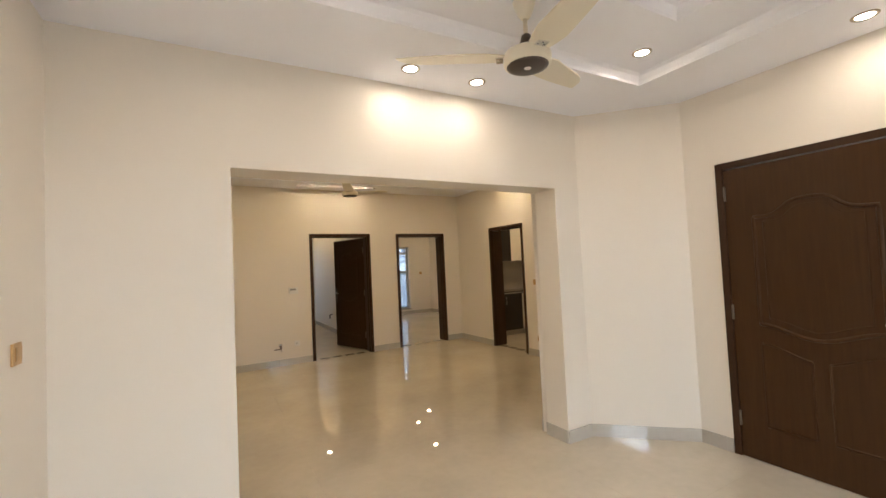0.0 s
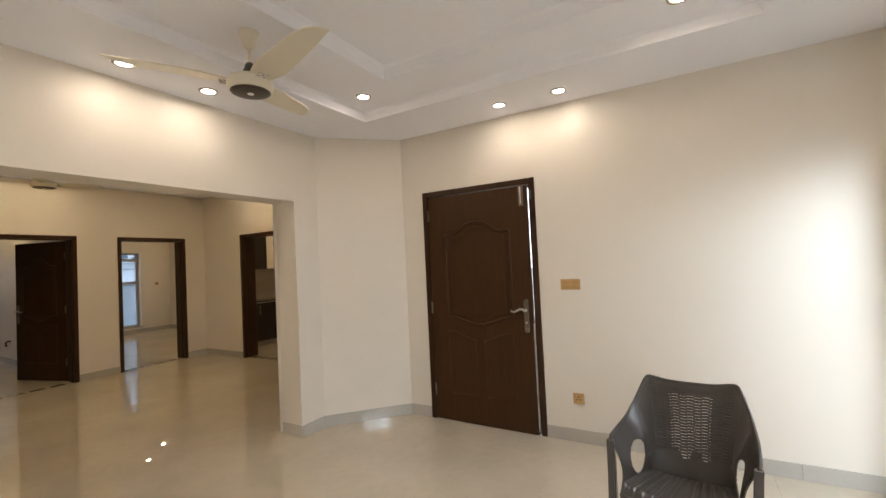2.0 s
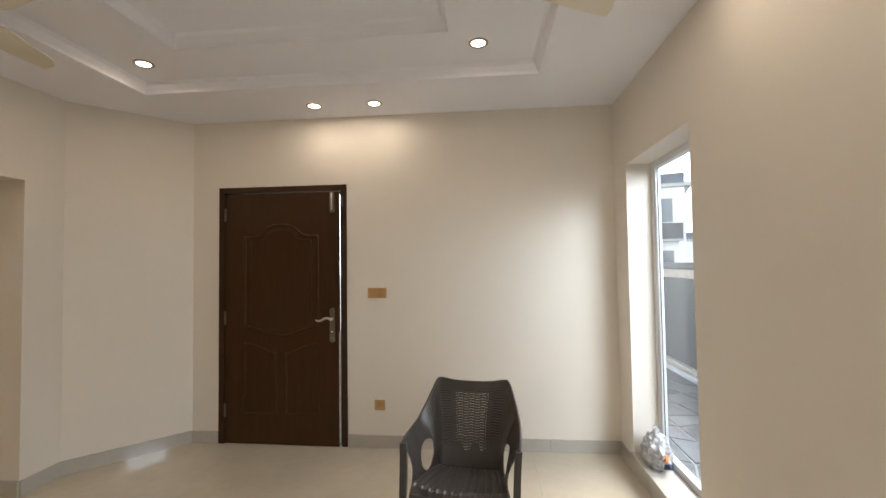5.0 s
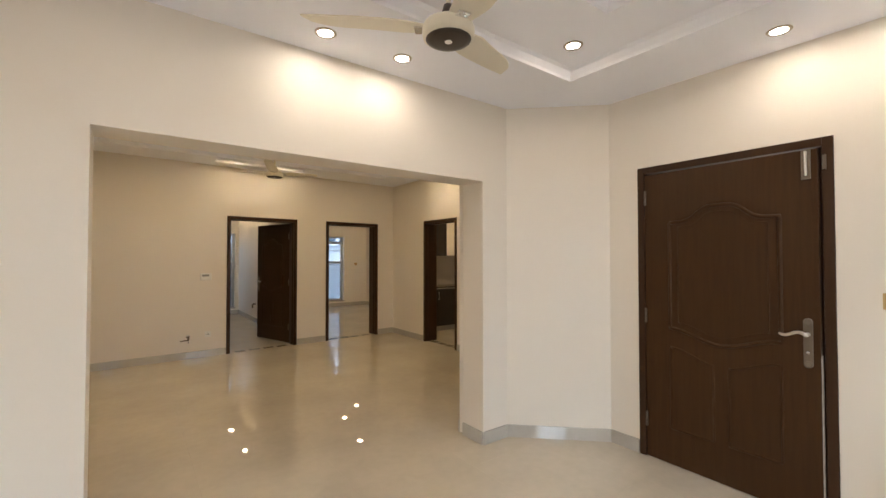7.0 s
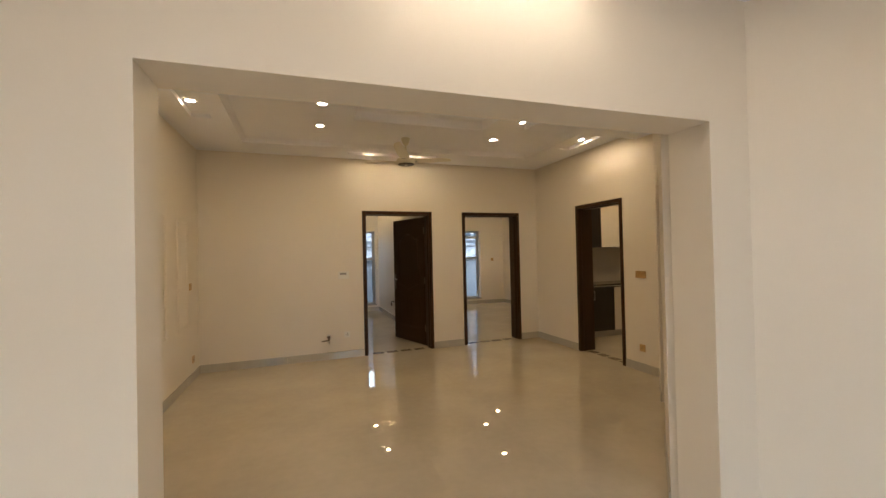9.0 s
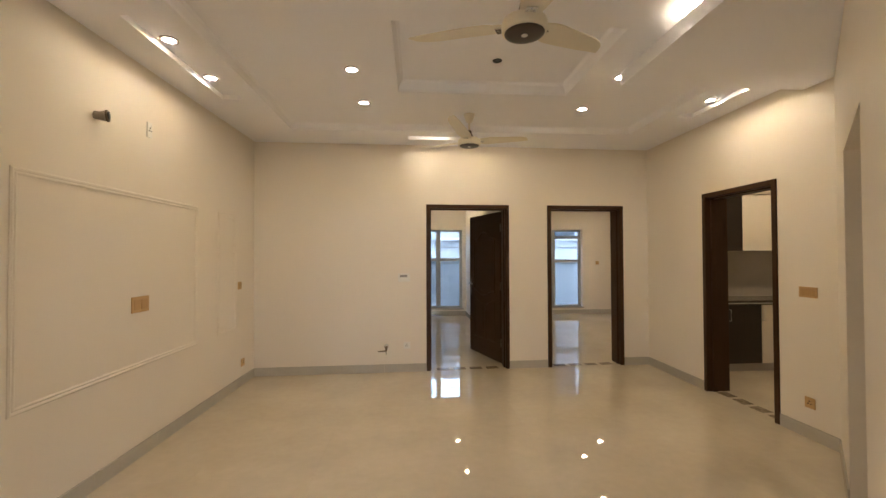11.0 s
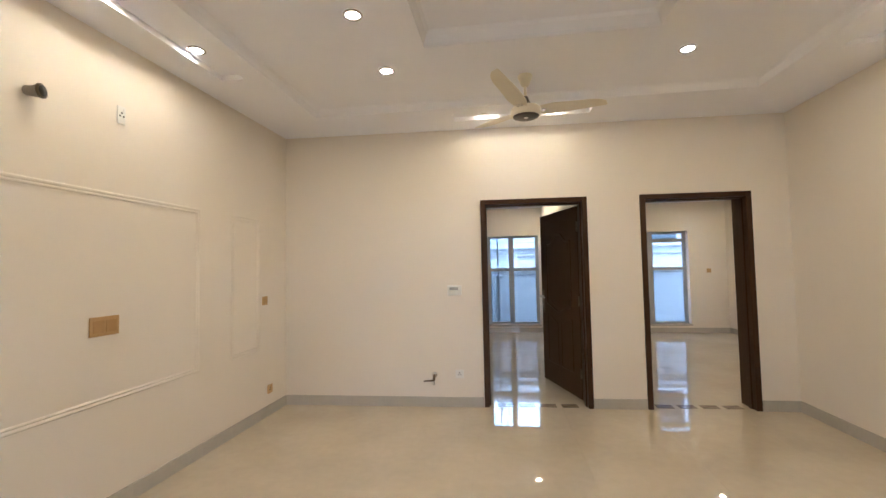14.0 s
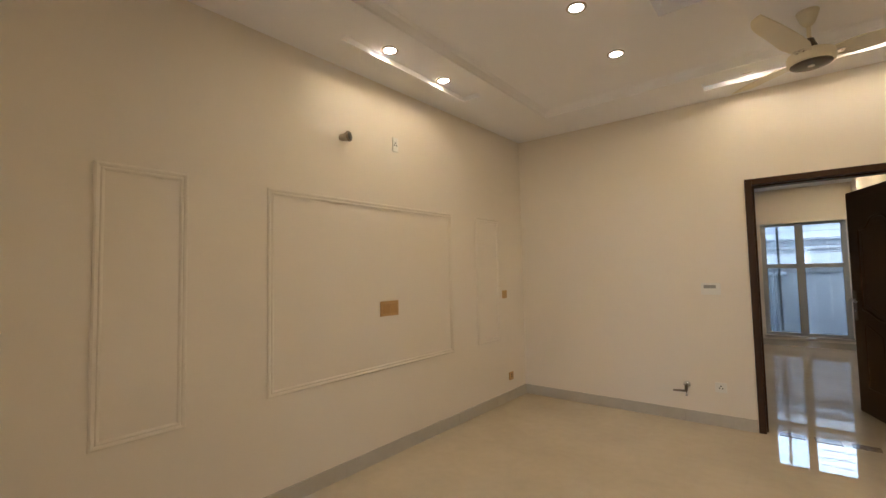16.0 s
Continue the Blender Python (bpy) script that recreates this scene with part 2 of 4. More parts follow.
def part(name, bm, material, parent=None, label="", smooth=False):
    """Links a bmesh as one mesh object, under a thing or a part where one is given."""
    bmesh.ops.recalc_face_normals(bm, faces=bm.faces)
    me = bpy.data.meshes.new(name)
    bm.to_mesh(me)
    bm.free()
    me.materials.append(material)
    if smooth:
        for p in me.polygons:
            p.use_smooth = True
    ob = new(name, me)
    if parent is not None:
        ob.parent = parent
    if label:
        ob["label"] = label
    return ob


def thing(name, m, label, category, group="", kind=""):
    ob = new(name)
    ob.empty_display_size = 0.1
    ob.matrix_basis = m
    return tagged(ob, label, category, group, kind)


def structure(name, bm, material, label, category, smooth=False):
    return tagged(part(name, bm, material, smooth=smooth), label, category, kind="structure")


def boxpart(name, dims, material, parent, bevel=0.003, label="", m=None):
    bm = bmesh.new()
    box(bm, *dims, bevel=bevel, m=m)
    return part(name, bm, material, parent, label)


# ---- walls ----
def wall_mesh(p0, p1, thick, z0, z1, openings=()):
    """A wall from p0 to p1, its face on that line, its body to the right of the way; openings as (u0, u1, z0, z1) along it."""
    p0, p1 = Vector((*p0, 0)), Vector((*p1, 0))
    d = (p1 - p0).normalized()
    n = Vector((d.y, -d.x, 0))
    length = (p1 - p0).length
    us = sorted({0, length, *[o[0] for o in openings], *[o[1] for o in openings]})
    zs = sorted({z0, z1, *[o[2] for o in openings], *[o[3] for o in openings]})
    us, zs = [u for u in us if 0 <= u <= length], [z for z in zs if z0 <= z <= z1]
    solid = {}
    for i in range(len(us) - 1):
        for k in range(len(zs) - 1):
            u, z = (us[i] + us[i + 1]) / 2, (zs[k] + zs[k + 1]) / 2
            solid[i, k] = not any(o[0] < u < o[1] and o[2] < z < o[3] for o in openings)
    bm = bmesh.new()
    cache = {}

    def vert(i, k, s):
        if (i, k, s) not in cache:
            cache[i, k, s] = bm.verts.new(p0 + d * us[i] + n * (thick * s) + Vector((0, 0, zs[k])))
        return cache[i, k, s]

    for (i, k), on in solid.items():
        if not on:
            continue
        for s in (0, 1):
            bm.faces.new([vert(i, k, s), vert(i + 1, k, s), vert(i + 1, k + 1, s), vert(i, k + 1, s)])
        for di, dk, a, b in ((-1, 0, (i, k), (i, k + 1)), (1, 0, (i + 1, k), (i + 1, k + 1)), (0, -1, (i, k), (i + 1, k)), (0, 1, (i, k + 1), (i + 1, k + 1))):
            if not solid.get((i + di, k + dk), False):
                bm.faces.new([vert(*a, 0), vert(*b, 0), vert(*b, 1), vert(*a, 1)])
    return bm


def wall(name, p0, p1, thick, openings=(), z1=3.4, z0=-0.2, label="cream painted plaster wall", material=None):
    return structure(name, wall_mesh(p0, p1, thick, z0, z1, openings), material or M_WALL, label, "wall")


def ceiling(name, x0, y0, x1, y1, steps, top, label):
    """A tray ceiling: nested steps (inset left, front, right, back, z), the first at the walls."""
    bm = bmesh.new()
    loops = []
    prev = None
    for l, f, r, b, z in steps:
        if prev is not None:
            pz = prev
            h = z - pz
            for o, dz in ((0.0, 0.0), (0.004, h * 0.25), (0.024, h * 0.8), (0.045, h)):
                loops.append([(x0 + l + o, y0 + f + o, pz + dz), (x1 - r - o, y0 + f + o, pz + dz), (x1 - r - o, y1 - b - o, pz + dz), (x0 + l + o, y1 - b - o, pz + dz)])
        else:
            loops.append([(x0 + l, y0 + f, z), (x1 - r, y0 + f, z), (x1 - r, y1 - b, z), (x0 + l, y1 - b, z)])
        prev = z
    return bm, loops


def finish_loops(bm, loops, skip_first=False):
    rings = [[bm.verts.new(p) for p in lp] for lp in loops]
    for i, (a, b) in enumerate(zip(rings, rings[1:])):
        if skip_first and i == 0:
            continue
        for k in range(4):
            bm.faces.new((a[k], a[(k + 1) % 4], b[(k + 1) % 4], b[k]))
    bm.faces.new(rings[-1])


# room one: x 0 to 4.05, y -0.69 to 3.414; lounge: x -0.085 to 5.12, y 3.66 to 8.2
RX, RY0, RY1 = 4.05, -0.69, 3.414
LX0, LX1, LY0, LY1 = -0.085, 5.12, 3.66, 8.2
T = 0.23
FAR_SLOPE = 0.0327                          # the lounge's far wall runs slightly askew


def far_y(x):
    return LY1 - FAR_SLOPE * (LX1 - x)


LEFT_SLOPE, LEFT_TURN = 0.0192, -1.1        # and so does its panelled wall


def left_x(y):
    return LX0 + LEFT_SLOPE * (y - 3.6)


CH0, CH1 = (3.45, RY1), (RX, 2.84)          # chamfered corner of room one
DG0, DG1 = (3.185, 3.715), (LX1, 5.65)       # slanted side of the lounge
BY = 13.1                                   # back wall of the bedrooms
XAB = 3.36                                  # partition between the bedrooms

wall("wall_left", (0.0, RY0), (0.0, RY1), -T)
wall("wall_window", (RX + T, RY0), (-T, RY0), -T, [(RX + T - 3.78, RX + T - 2.85, 0.13, 2.19), (RX + T - 1.22, RX + T - 0.29, 0.13, 2.19)],
     label="cream painted wall with two tall windows")
wall("wall_entrance", (RX, 2.98), (RX, RY0), -T, [(2.98 - 2.60, 2.98 - 1.48, -0.2, 2.163)], label="cream painted wall around the front door")
wall("wall_chamfer", CH0, CH1, -T)
wall("wall_opening", (-T - 0.1, RY1), (3.45, RY1), -(LY0 - RY1), [(0.77 + T + 0.1, 3.18 + T + 0.1, -0.2, 2.092)], label="cream painted wall with a wide square opening")
wall("wall_lounge_left", (LX0, 3.6), (left_x(8.24), 8.24), -T, label="cream painted feature wall with moulded panels")
wall("wall_far", (-1.23, far_y(-1.23)), (LX1 + T, far_y(LX1 + T)), -T, [(2.124 + 1.23, 3.206 + 1.23, -0.2, 2.13), (3.724 + 1.23, 4.77 + 1.23, -0.2, 2.13)],
     label="cream painted wall with two doorways")
wall("wall_kitchen_side", (LX1, LY1), (LX1, 5.65), -T, [(LY1 - 7.104, LY1 - 6.164, -0.2, 2.13)], label="cream painted wall around the kitchen doorway")
dgl = math.hypot(DG1[0] - DG0[0], DG1[1] - DG0[1])
wall("wall_slanted", DG1, DG0, -T, [(0.877, 1.94, -0.2, 2.075)], label="cream painted slanted wall with an open passage")
# passage behind the slanted wall
wall("wall_passage_back", (6.6, 5.9), (6.6, 2.6), -T)
wall("wall_passage_side", (6.7, 3.0), (RX + T, 3.0), -T)
wall("wall_passage_end", (LX1 + T + 0.01, 5.75), (6.7, 5.75), -T)
# bedrooms and kitchen
wall("wall_bedrooms_back", (-1.2, BY), (7.3, BY), -T, [(2.03 + 1.2, 3.16 + 1.2, 0.17, 2.12), (5.05 + 1.2, 6.22 + 1.2, 0.17, 2.12)], label="cream painted wall with tall sliding windows")
wall("wall_partition", (XAB, far_y(XAB) + T + 0.004), (XAB, BY - 0.001), -0.12)
wall("wall_bedroom_left", (-1.0, far_y(-1.0) + T + 0.01), (-1.0, BY - 0.001), -T)
wall("wall_bedroom_right", (6.96, BY - 0.001), (6.96, LY1 + T + 0.001), -T)
wall("wall_kitchen_back", (LX1 + T + 0.001, 8.32), (8.4, 8.32), -0.105)
wall("wall_kitchen_end", (8.2, 8.31), (8.2, 5.99), -T)
wall("wall_kitchen_front", (8.4, 5.985), (LX1 + T + 0.001, 5.985), 0.004)


def make_ceilings():
    bm, loops = ceiling("c", 0.0 - 0.1, RY0 - 0.1, RX + 0.1, RY1 + 0.1, [(0, 0, 0, 0, 2.735), (0.73, 0.76, 0.73, 0.76, 2.805), (1.17, 1.32, 1.17, 1.32, 2.88)], 3.3, "")
    finish_loops(bm, loops)
    structure("ceiling_front_room", bm, M_CEIL, "white stepped tray ceiling with recessed downlights", "ceiling")
    # lounge: the border has three slots for downlights
    steps = [(0, 0, 0, 0, 2.89), (0.735, 0.65, 0.67, 0.76, 2.955), (1.965, 1.73, 1.79, 1.73, 3.05)]
    x0, y0, x1, y1 = LX0 - 0.05, LY0 - 0.02, LX1 + 0.05, LY1 + 0.05
    bm, loops = ceiling("c", x0, y0, x1, y1, steps, 3.4, "")
    finish_loops(bm, loops, skip_first=True)
    ix0, iy0, ix1, iy1 = loops[1][0][0], loops[1][0][1], loops[1][2][0], loops[1][2][1]
    slots = [SLOT_L, SLOT_R, SLOT_F]
    xs = sorted({x0, x1, ix0, ix1, *[s[0] for s in slots], *[s[2] for s in slots]})
    ys = sorted({y0, y1, iy0, iy1, *[s[1] for s in slots], *[s[3] for s in slots]})
    for a, b in zip(xs, xs[1:]):
        for c, d in zip(ys, ys[1:]):
            mx, my = (a + b) / 2, (c + d) / 2
            if ix0 < mx < ix1 and iy0 < my < iy1 or any(s[0] < mx < s[2] and s[1] < my < s[3] for s in slots):
                continue
            bm.faces.new([bm.verts.new(p) for p in ((a, c, 2.89), (b, c, 2.89), (b, d, 2.89), (a, d, 2.89))])
    for s in slots:
        lp = [[bm.verts.new((x, y, z)) for x, y in ((s[0], s[1]), (s[2], s[1]), (s[2], s[3]), (s[0], s[3]))] for z in (2.89, SLOT_Z)]
        for k in range(4):
            bm.faces.new((lp[0][k], lp[0][(k + 1) % 4], lp[1][(k + 1) % 4], lp[1][k]))
        bm.faces.new(lp[1])
    bmesh.ops.remove_doubles(bm, verts=bm.verts, dist=0.0005)
    structure("ceiling_lounge", bm, M_CEIL, "white stepped tray ceiling with lit slots along the walls", "ceiling")
    for nm, x0, y0, x1, y1, z in (("ceiling_bedroom_one", -1.2, LY1 + 0.1, XAB + 0.05, BY + 0.1, 2.72), ("ceiling_bedroom_two", XAB + 0.06, LY1 + 0.1, 7.1, BY + 0.1, 2.72),
                                  ("ceiling_kitchen", LX1 + 0.1, 5.9, 8.4, 8.4, 2.72), ("ceiling_passage", 3.6, 2.6, 6.9, 5.9, 2.80)):
        bm = bmesh.new()
        box(bm, x0, y0, z, x1, y1, z + 0.1)
        structure(nm, bm, M_CEIL, "plain white painted ceiling", "ceiling")
    bm = bmesh.new()
    box(bm, -1.6, -1.1, 3.4, 8.7, BY + 0.4, 3.6)
    structure("roof_slab", bm, M_CONC, "grey concrete roof slab", "roof")


SLOT_Z = 2.93
SLOT_L = (0.245, 5.30, 0.43, 6.62)
SLOT_R = (4.67, 5.70, 4.85, 6.86)
SLOT_F = (1.90, 7.66, 3.20, 7.83)
make_ceilings()

# floor slab under the tiles
bm = bmesh.new()
box(bm, -1.3, -0.9, -0.2, 8.4, BY + 0.1, -0.004)
structure("floor_bed", bm, M_GROUT, "beige grouted floor bed under the tiles", "floor")


# ---- downlights ----
def downlight_proto():
    th = thing("downlight", pose(0, 0, -50), "round warm white recessed LED downlight", "downlight", "recessed downlights")
    bm = bmesh.new()
    lathe(bm, [(0.040, -0.001), (0.042, -0.006), (0.056, -0.006), (0.060, -0.003), (0.060, 0.002), (0.040, 0.002)])
    part("rim", bm, M_RIM, th, smooth=True)
    bm = bmesh.new()
    lathe(bm, [(0.041, -0.003), (0.041, 0.001)])
    part("diffuser", bm, M_LED, th, "glowing white diffuser")
    return th


DL = downlight_proto()
BEAM = bpy.data.lights.new("downlight_beam", "AREA")
BEAM.energy, BEAM.shape, BEAM.size, BEAM.color = DOWNLIGHT, "DISK", 0.08, (1.0, 0.79, 0.58)
LOUNGE_BEAM = BEAM.copy()
LOUNGE_BEAM.energy, LOUNGE_BEAM.color = 1.95 * DOWNLIGHT, (1.0, 0.69, 0.29)
SLOT_BEAM = LOUNGE_BEAM.copy()
SLOT_BEAM.energy = 0.95 * DOWNLIGHT
BEDROOM_BEAM = BEAM.copy()
BEDROOM_BEAM.energy, BEDROOM_BEAM.color = 3.5 * DOWNLIGHT, (1.0, 0.72, 0.36)
first = True
for x, y, z in ((1.782, 3.168, 2.735), (2.28, 3.168, 2.735), (3.776, 1.646, 2.735), (3.785, 1.168, 2.735), (3.12, 2.51, 2.805), (3.12, 0.36, 2.805),
                (1.478, 6.087, 2.955), (1.487, 6.805, 2.955), (3.70, 6.10, 2.955), (3.677, 6.858, 2.955),
                (0.328, 5.65, SLOT_Z), (0.318, 6.25, SLOT_Z), (4.775, 6.115, SLOT_Z), (4.765, 6.484, SLOT_Z), (2.20, 7.712, SLOT_Z), (2.88, 7.712, SLOT_Z),
                # unseen, placed by symmetry with those above to add fill light
                (0.26, 1.646, 2.735), (0.26, 1.168, 2.735), (1.782, -0.44, 2.735), (2.28, -0.44, 2.735), (0.93, 2.51, 2.805), (0.93, 0.36, 2.805),
                (1.48, 5.08, 2.955), (3.67, 5.08, 2.955),
                # four that the floor reflects, then four unseen ones added to light these rooms
                (2.944, 12.226, 2.72), (2.975, 10.86, 2.72), (6.12, 11.95, 2.72), (5.48, 11.30, 2.72), (5.2, 9.8, 2.72), (6.2, 7.3, 2.72), (7.2, 7.3, 2.72), (5.3, 4.5, 2.80)):
    if first:
        DL.matrix_basis = pose(x, y, z)
        first = False
    else:
        copy_thing(DL, pose(x, y, z))
    lamp = new("downlight_beam", BEDROOM_BEAM if y > 8 or x > 5.9 else SLOT_BEAM if z == SLOT_Z else LOUNGE_BEAM if y > 4 else BEAM)
    lamp.location = (x, y, z - 0.012)


# ---- doors ----
def door_frame(parent, w, h, depth, width=0.055, lap=0.012, stops=True):
    """A frame in local x (across), y (through the wall, 0 at the face), z."""
    for nm, d in (("jamb", (0, -lap, 0, width, depth, h)), ("jamb", (w - width, -lap, 0, w, depth, h)), ("head", (width, -lap + 0.0015, h - width, w - width, depth, h))):
        boxpart(nm, d, M_FRAME, parent, 0.004)
    # stop bead
    for nm, d in (("stop", (width, 0.05, 0, width + 0.014, 0.10, h - width)), ("stop", (w - width - (0.014 if stops else 0.024), 0.05, 0, w - width, 0.10, h - width)), ("stop", (width + 0.014, 0.052, h - width - 0.014, w - width - 0.014, 0.098, h - width))):
        boxpart(nm, d, M_FRAME, parent, 0.002)


def moulding(bm, pts, r=0.012):
    tube(bm, pts, r, seg=8)


def curve_pts(f, a, b, n=14):
    return [f(a + (b - a) * i / n) for i in range(n + 1)]


def panel_leaf(parent, w, h, y_face, side):
    """Embossed leaf: local x 0..w, z 0..h, its face at y_face looking to -y (side -1) or +y (side 1)."""
    t = 0.04
    leaf = boxpart("leaf", (0, 0, 0.006, w, t, h), M_DOOR, parent, 0.003)
    faces = [(0.004, -1), (t - 0.004, 1)]
    l, r = 0.17 * w / 0.95, w - 0.17 * w / 0.95
    mid = w / 2
    zt, zb, zl0, zl1 = 0.872 * h, 0.465 * h, 0.125 * h, 0.40 * h

    def top(x):
        u = abs(x - mid) / (r - mid)
        return zt - 0.10 * (1 / (1 + math.exp(-(u - 0.45) * 12)))

    def low(x):
        u = (x - mid) / (r - mid)
        return zb - 0.075 * (math.cos(u * math.pi) * 0.5 + 0.5)

    def lowtop(x):
        u = (x - mid) / (r - mid)
        return zl1 - 0.085 * (math.cos(u * math.pi) * 0.5 + 0.5)

    for y, s in faces:
        bm = bmesh.new()
        moulding(bm, [(x, y, top(x)) for x in np.linspace(l, r, 25)] + [(r, y, z) for z in np.linspace(top(r) - 0.02, low(r) + 0.02, 8)]
                 + [(x, y, low(x)) for x in np.linspace(r, l, 25)] + [(l, y, z) for z in np.linspace(low(l) + 0.02, top(l) - 0.02, 8)] + [(l, y, top(l))], 0.014)
        # raised field inside the upper panel
        k = 0.82
        cz = (zt + zb) / 2
        moulding(bm, [(mid + (x - mid) * k, y, cz + (top(x) - cz) * 0.90) for x in np.linspace(l, r, 25)]
                 + [(mid + (r - mid) * k, y, cz + (z - cz) * 0.9) for z in np.linspace(top(r), low(r), 8)]
                 + [(mid + (x - mid) * k, y, cz + (low(x) - cz) * 0.9) for x in np.linspace(r, l, 25)]
                 + [(mid + (l - mid) * k, y, cz + (z - cz) * 0.9) for z in np.linspace(low(l), top(l), 8)], 0.006)
        part("upper_panel_moulding", bm, M_DOOR, leaf, smooth=True)
        for a, b in ((l, mid - 0.045), (mid + 0.045, r)):
            bm = bmesh.new()
            moulding(bm, [(x, y, lowtop(x)) for x in np.linspace(a, b, 12)] + [(b, y, z) for z in np.linspace(lowtop(b) - 0.01, zl0 + 0.01, 6)]
                     + [(x, y, zl0) for x in np.linspace(b, a, 6)] + [(a, y, z) for z in np.linspace(zl0 + 0.01, lowtop(a) - 0.01, 6)] + [(a, y, lowtop(a))], 0.009)
            part("lower_panel_moulding", bm, M_DOOR, leaf, smooth=True)
    return leaf


def lever(leaf, x, z, y, s, away):
    """Handle plate and lever on the face at y looking to s; the lever points to away (-1 or 1 in x)."""
    bm = bmesh.new()
    box(bm, x - 0.022, y, z - 0.125, x + 0.022, y + s * 0.008, z + 0.115, 0.003)
    lathe(bm, [(0.022, 0), (0.022, 0.008), (0.015, 0.012)], pose(x, y, z + 0.115, -90 * s, 0, 0), 12)
    lathe(bm, [(0.022, 0), (0.022, 0.008), (0.015, 0.012)], pose(x, y, z - 0.125, -90 * s, 0, 0), 12)
    part("handle_plate", bm, M_LOCK, leaf, "dark nickel lock plate")
    bm = bmesh.new()
    lathe(bm, [(0.012, 0), (0.012, 0.045), (0.008, 0.05)], pose(x, y, z + 0.045, -90 * s, 0, 0), 12)
    tube(bm, [(x + away * u, y + s * 0.045, z + 0.045 + 0.012 * math.sin(u * 48)) for u in np.linspace(0, 0.125, 10)], [0.010, 0.010, 0.010, 0.009, 0.009, 0.009, 0.008, 0.008, 0.008, 0.006])
    part("lever_handle", bm, M_STEEL, leaf, "curved steel lever handle", smooth=True)
    bm = bmesh.new()
    lathe(bm, [(0.009, 0), (0.009, 0.012), (0.006, 0.014)], pose(x, y, z - 0.06, -90 * s, 0, 0), 12)
    part("lock_cylinder", bm, M_CHROME, leaf, smooth=True)


def hinges(parent, x, y, s, zs):
    for z in zs:
        bm = bmesh.new()
        lathe(bm, [(0.004, -0.055), (0.008, -0.05), (0.008, 0.05), (0.004, 0.055)], pose(x, y + s * 0.004, z), 10)
        part("hinge", bm, M_LOCK, parent, "dark nickel butt hinge", smooth=True)


def front_door():
    # local x runs from the hinge side (y 2.60) towards y 1.48, local y out of the room
    th = thing("door_1", pose(RX, 2.60, 0, 0, 0, -90), "dark walnut panelled front door with a steel lever, in a dark frame", "door", kind="structure")
    w, h = 1.12, 2.163
    door_frame(th, w, h, 0.20, 0.05, stops=False)
    leaf = panel_leaf(th, w - 0.118, h - 0.062, 0, -1)
    leaf.matrix_basis = pose(0.054, -0.004, 0, 0, 0, -1.3)
    # pale strip puts the daylight gleam on the leaf's lower edge into colour
    boxpart("edge_gleam", (w - 0.1175, 0.004, 0.03, w - 0.115, 0.038, 0.93), M_EDGE_GLEAM, leaf, 0.0005, "pale edge strip, coloured for the daylight gleaming on it")
    lw = w - 0.118
    lever(leaf, lw - 0.054, 1.00, 0.0, -1, -1)
    hinges(leaf, 0.004, -0.002, -1, (0.28, 1.05, 1.93))
    # tower bolt and its keep at the top of the closing edge
    bm = bmesh.new()
    box(bm, lw - 0.072, -0.012, 1.93, lw - 0.030, 0.0, 2.10, 0.003)
    part("bolt_plate", bm, M_LOCK, leaf, "steel tower bolt plate")
    bm = bmesh.new()
    tube(bm, [(lw - 0.05, -0.018, 1.95), (lw - 0.05, -0.018, 2.09)], 0.007)
    part("bolt", bm, M_STEEL, leaf, smooth=True)
    boxpart("bolt_keep", (w - 0.048, -0.018, 1.98, w - 0.030, -0.0115, 2.06), M_LOCK, th, 0.002, "steel bolt keep on the frame")
    boxpart("sill", (0.05, 0.02, -0.004, w - 0.05, 0.2, 0.004), M_INLAY, th, 0.001)


def inner_door(name, x0, x1, label, leaf_angle=None):
    th = thing(name, pose(x0, far_y(x0), 0, 0, 0, math.degrees(math.atan(FAR_SLOPE))), label, "door", kind="structure")
    w = x1 - x0
    door_frame(th, w, 2.13, T + 0.012, 0.05)
    if leaf_angle is not None:
        lw = w - 0.108
        leaf = panel_leaf(th, lw, 2.072, 0, -1)
        # hinged on the right jamb at the far side of the wall, swung into the bedroom
        leaf.matrix_basis = pose(w - 0.054, T + 0.014, 0, 0, 0, 180 - leaf_angle) @ pose(0, -0.04, 0)
        lever(leaf, lw - 0.055, 1.00, 0.0, -1, -1)
        lever(leaf, lw - 0.055, 1.00, 0.04, 1, -1)
        hinges(leaf, 0.0, 0.04, 1, (0.28, 1.05, 1.85))
    return th


front_door()
inner_door("door_2", 2.124, 3.206, "dark walnut bedroom door standing open in its frame", 74)
inner_door("door_3", 3.724, 4.77, "dark walnut door frame of a doorway with no leaf in view")
kd = thing("door_4", pose(LX1, 7.104, 0, 0, 0, -90), "dark walnut kitchen door frame", "door", kind="structure")
door_frame(kd, 0.94, 2.13, T + 0.012, 0.05)


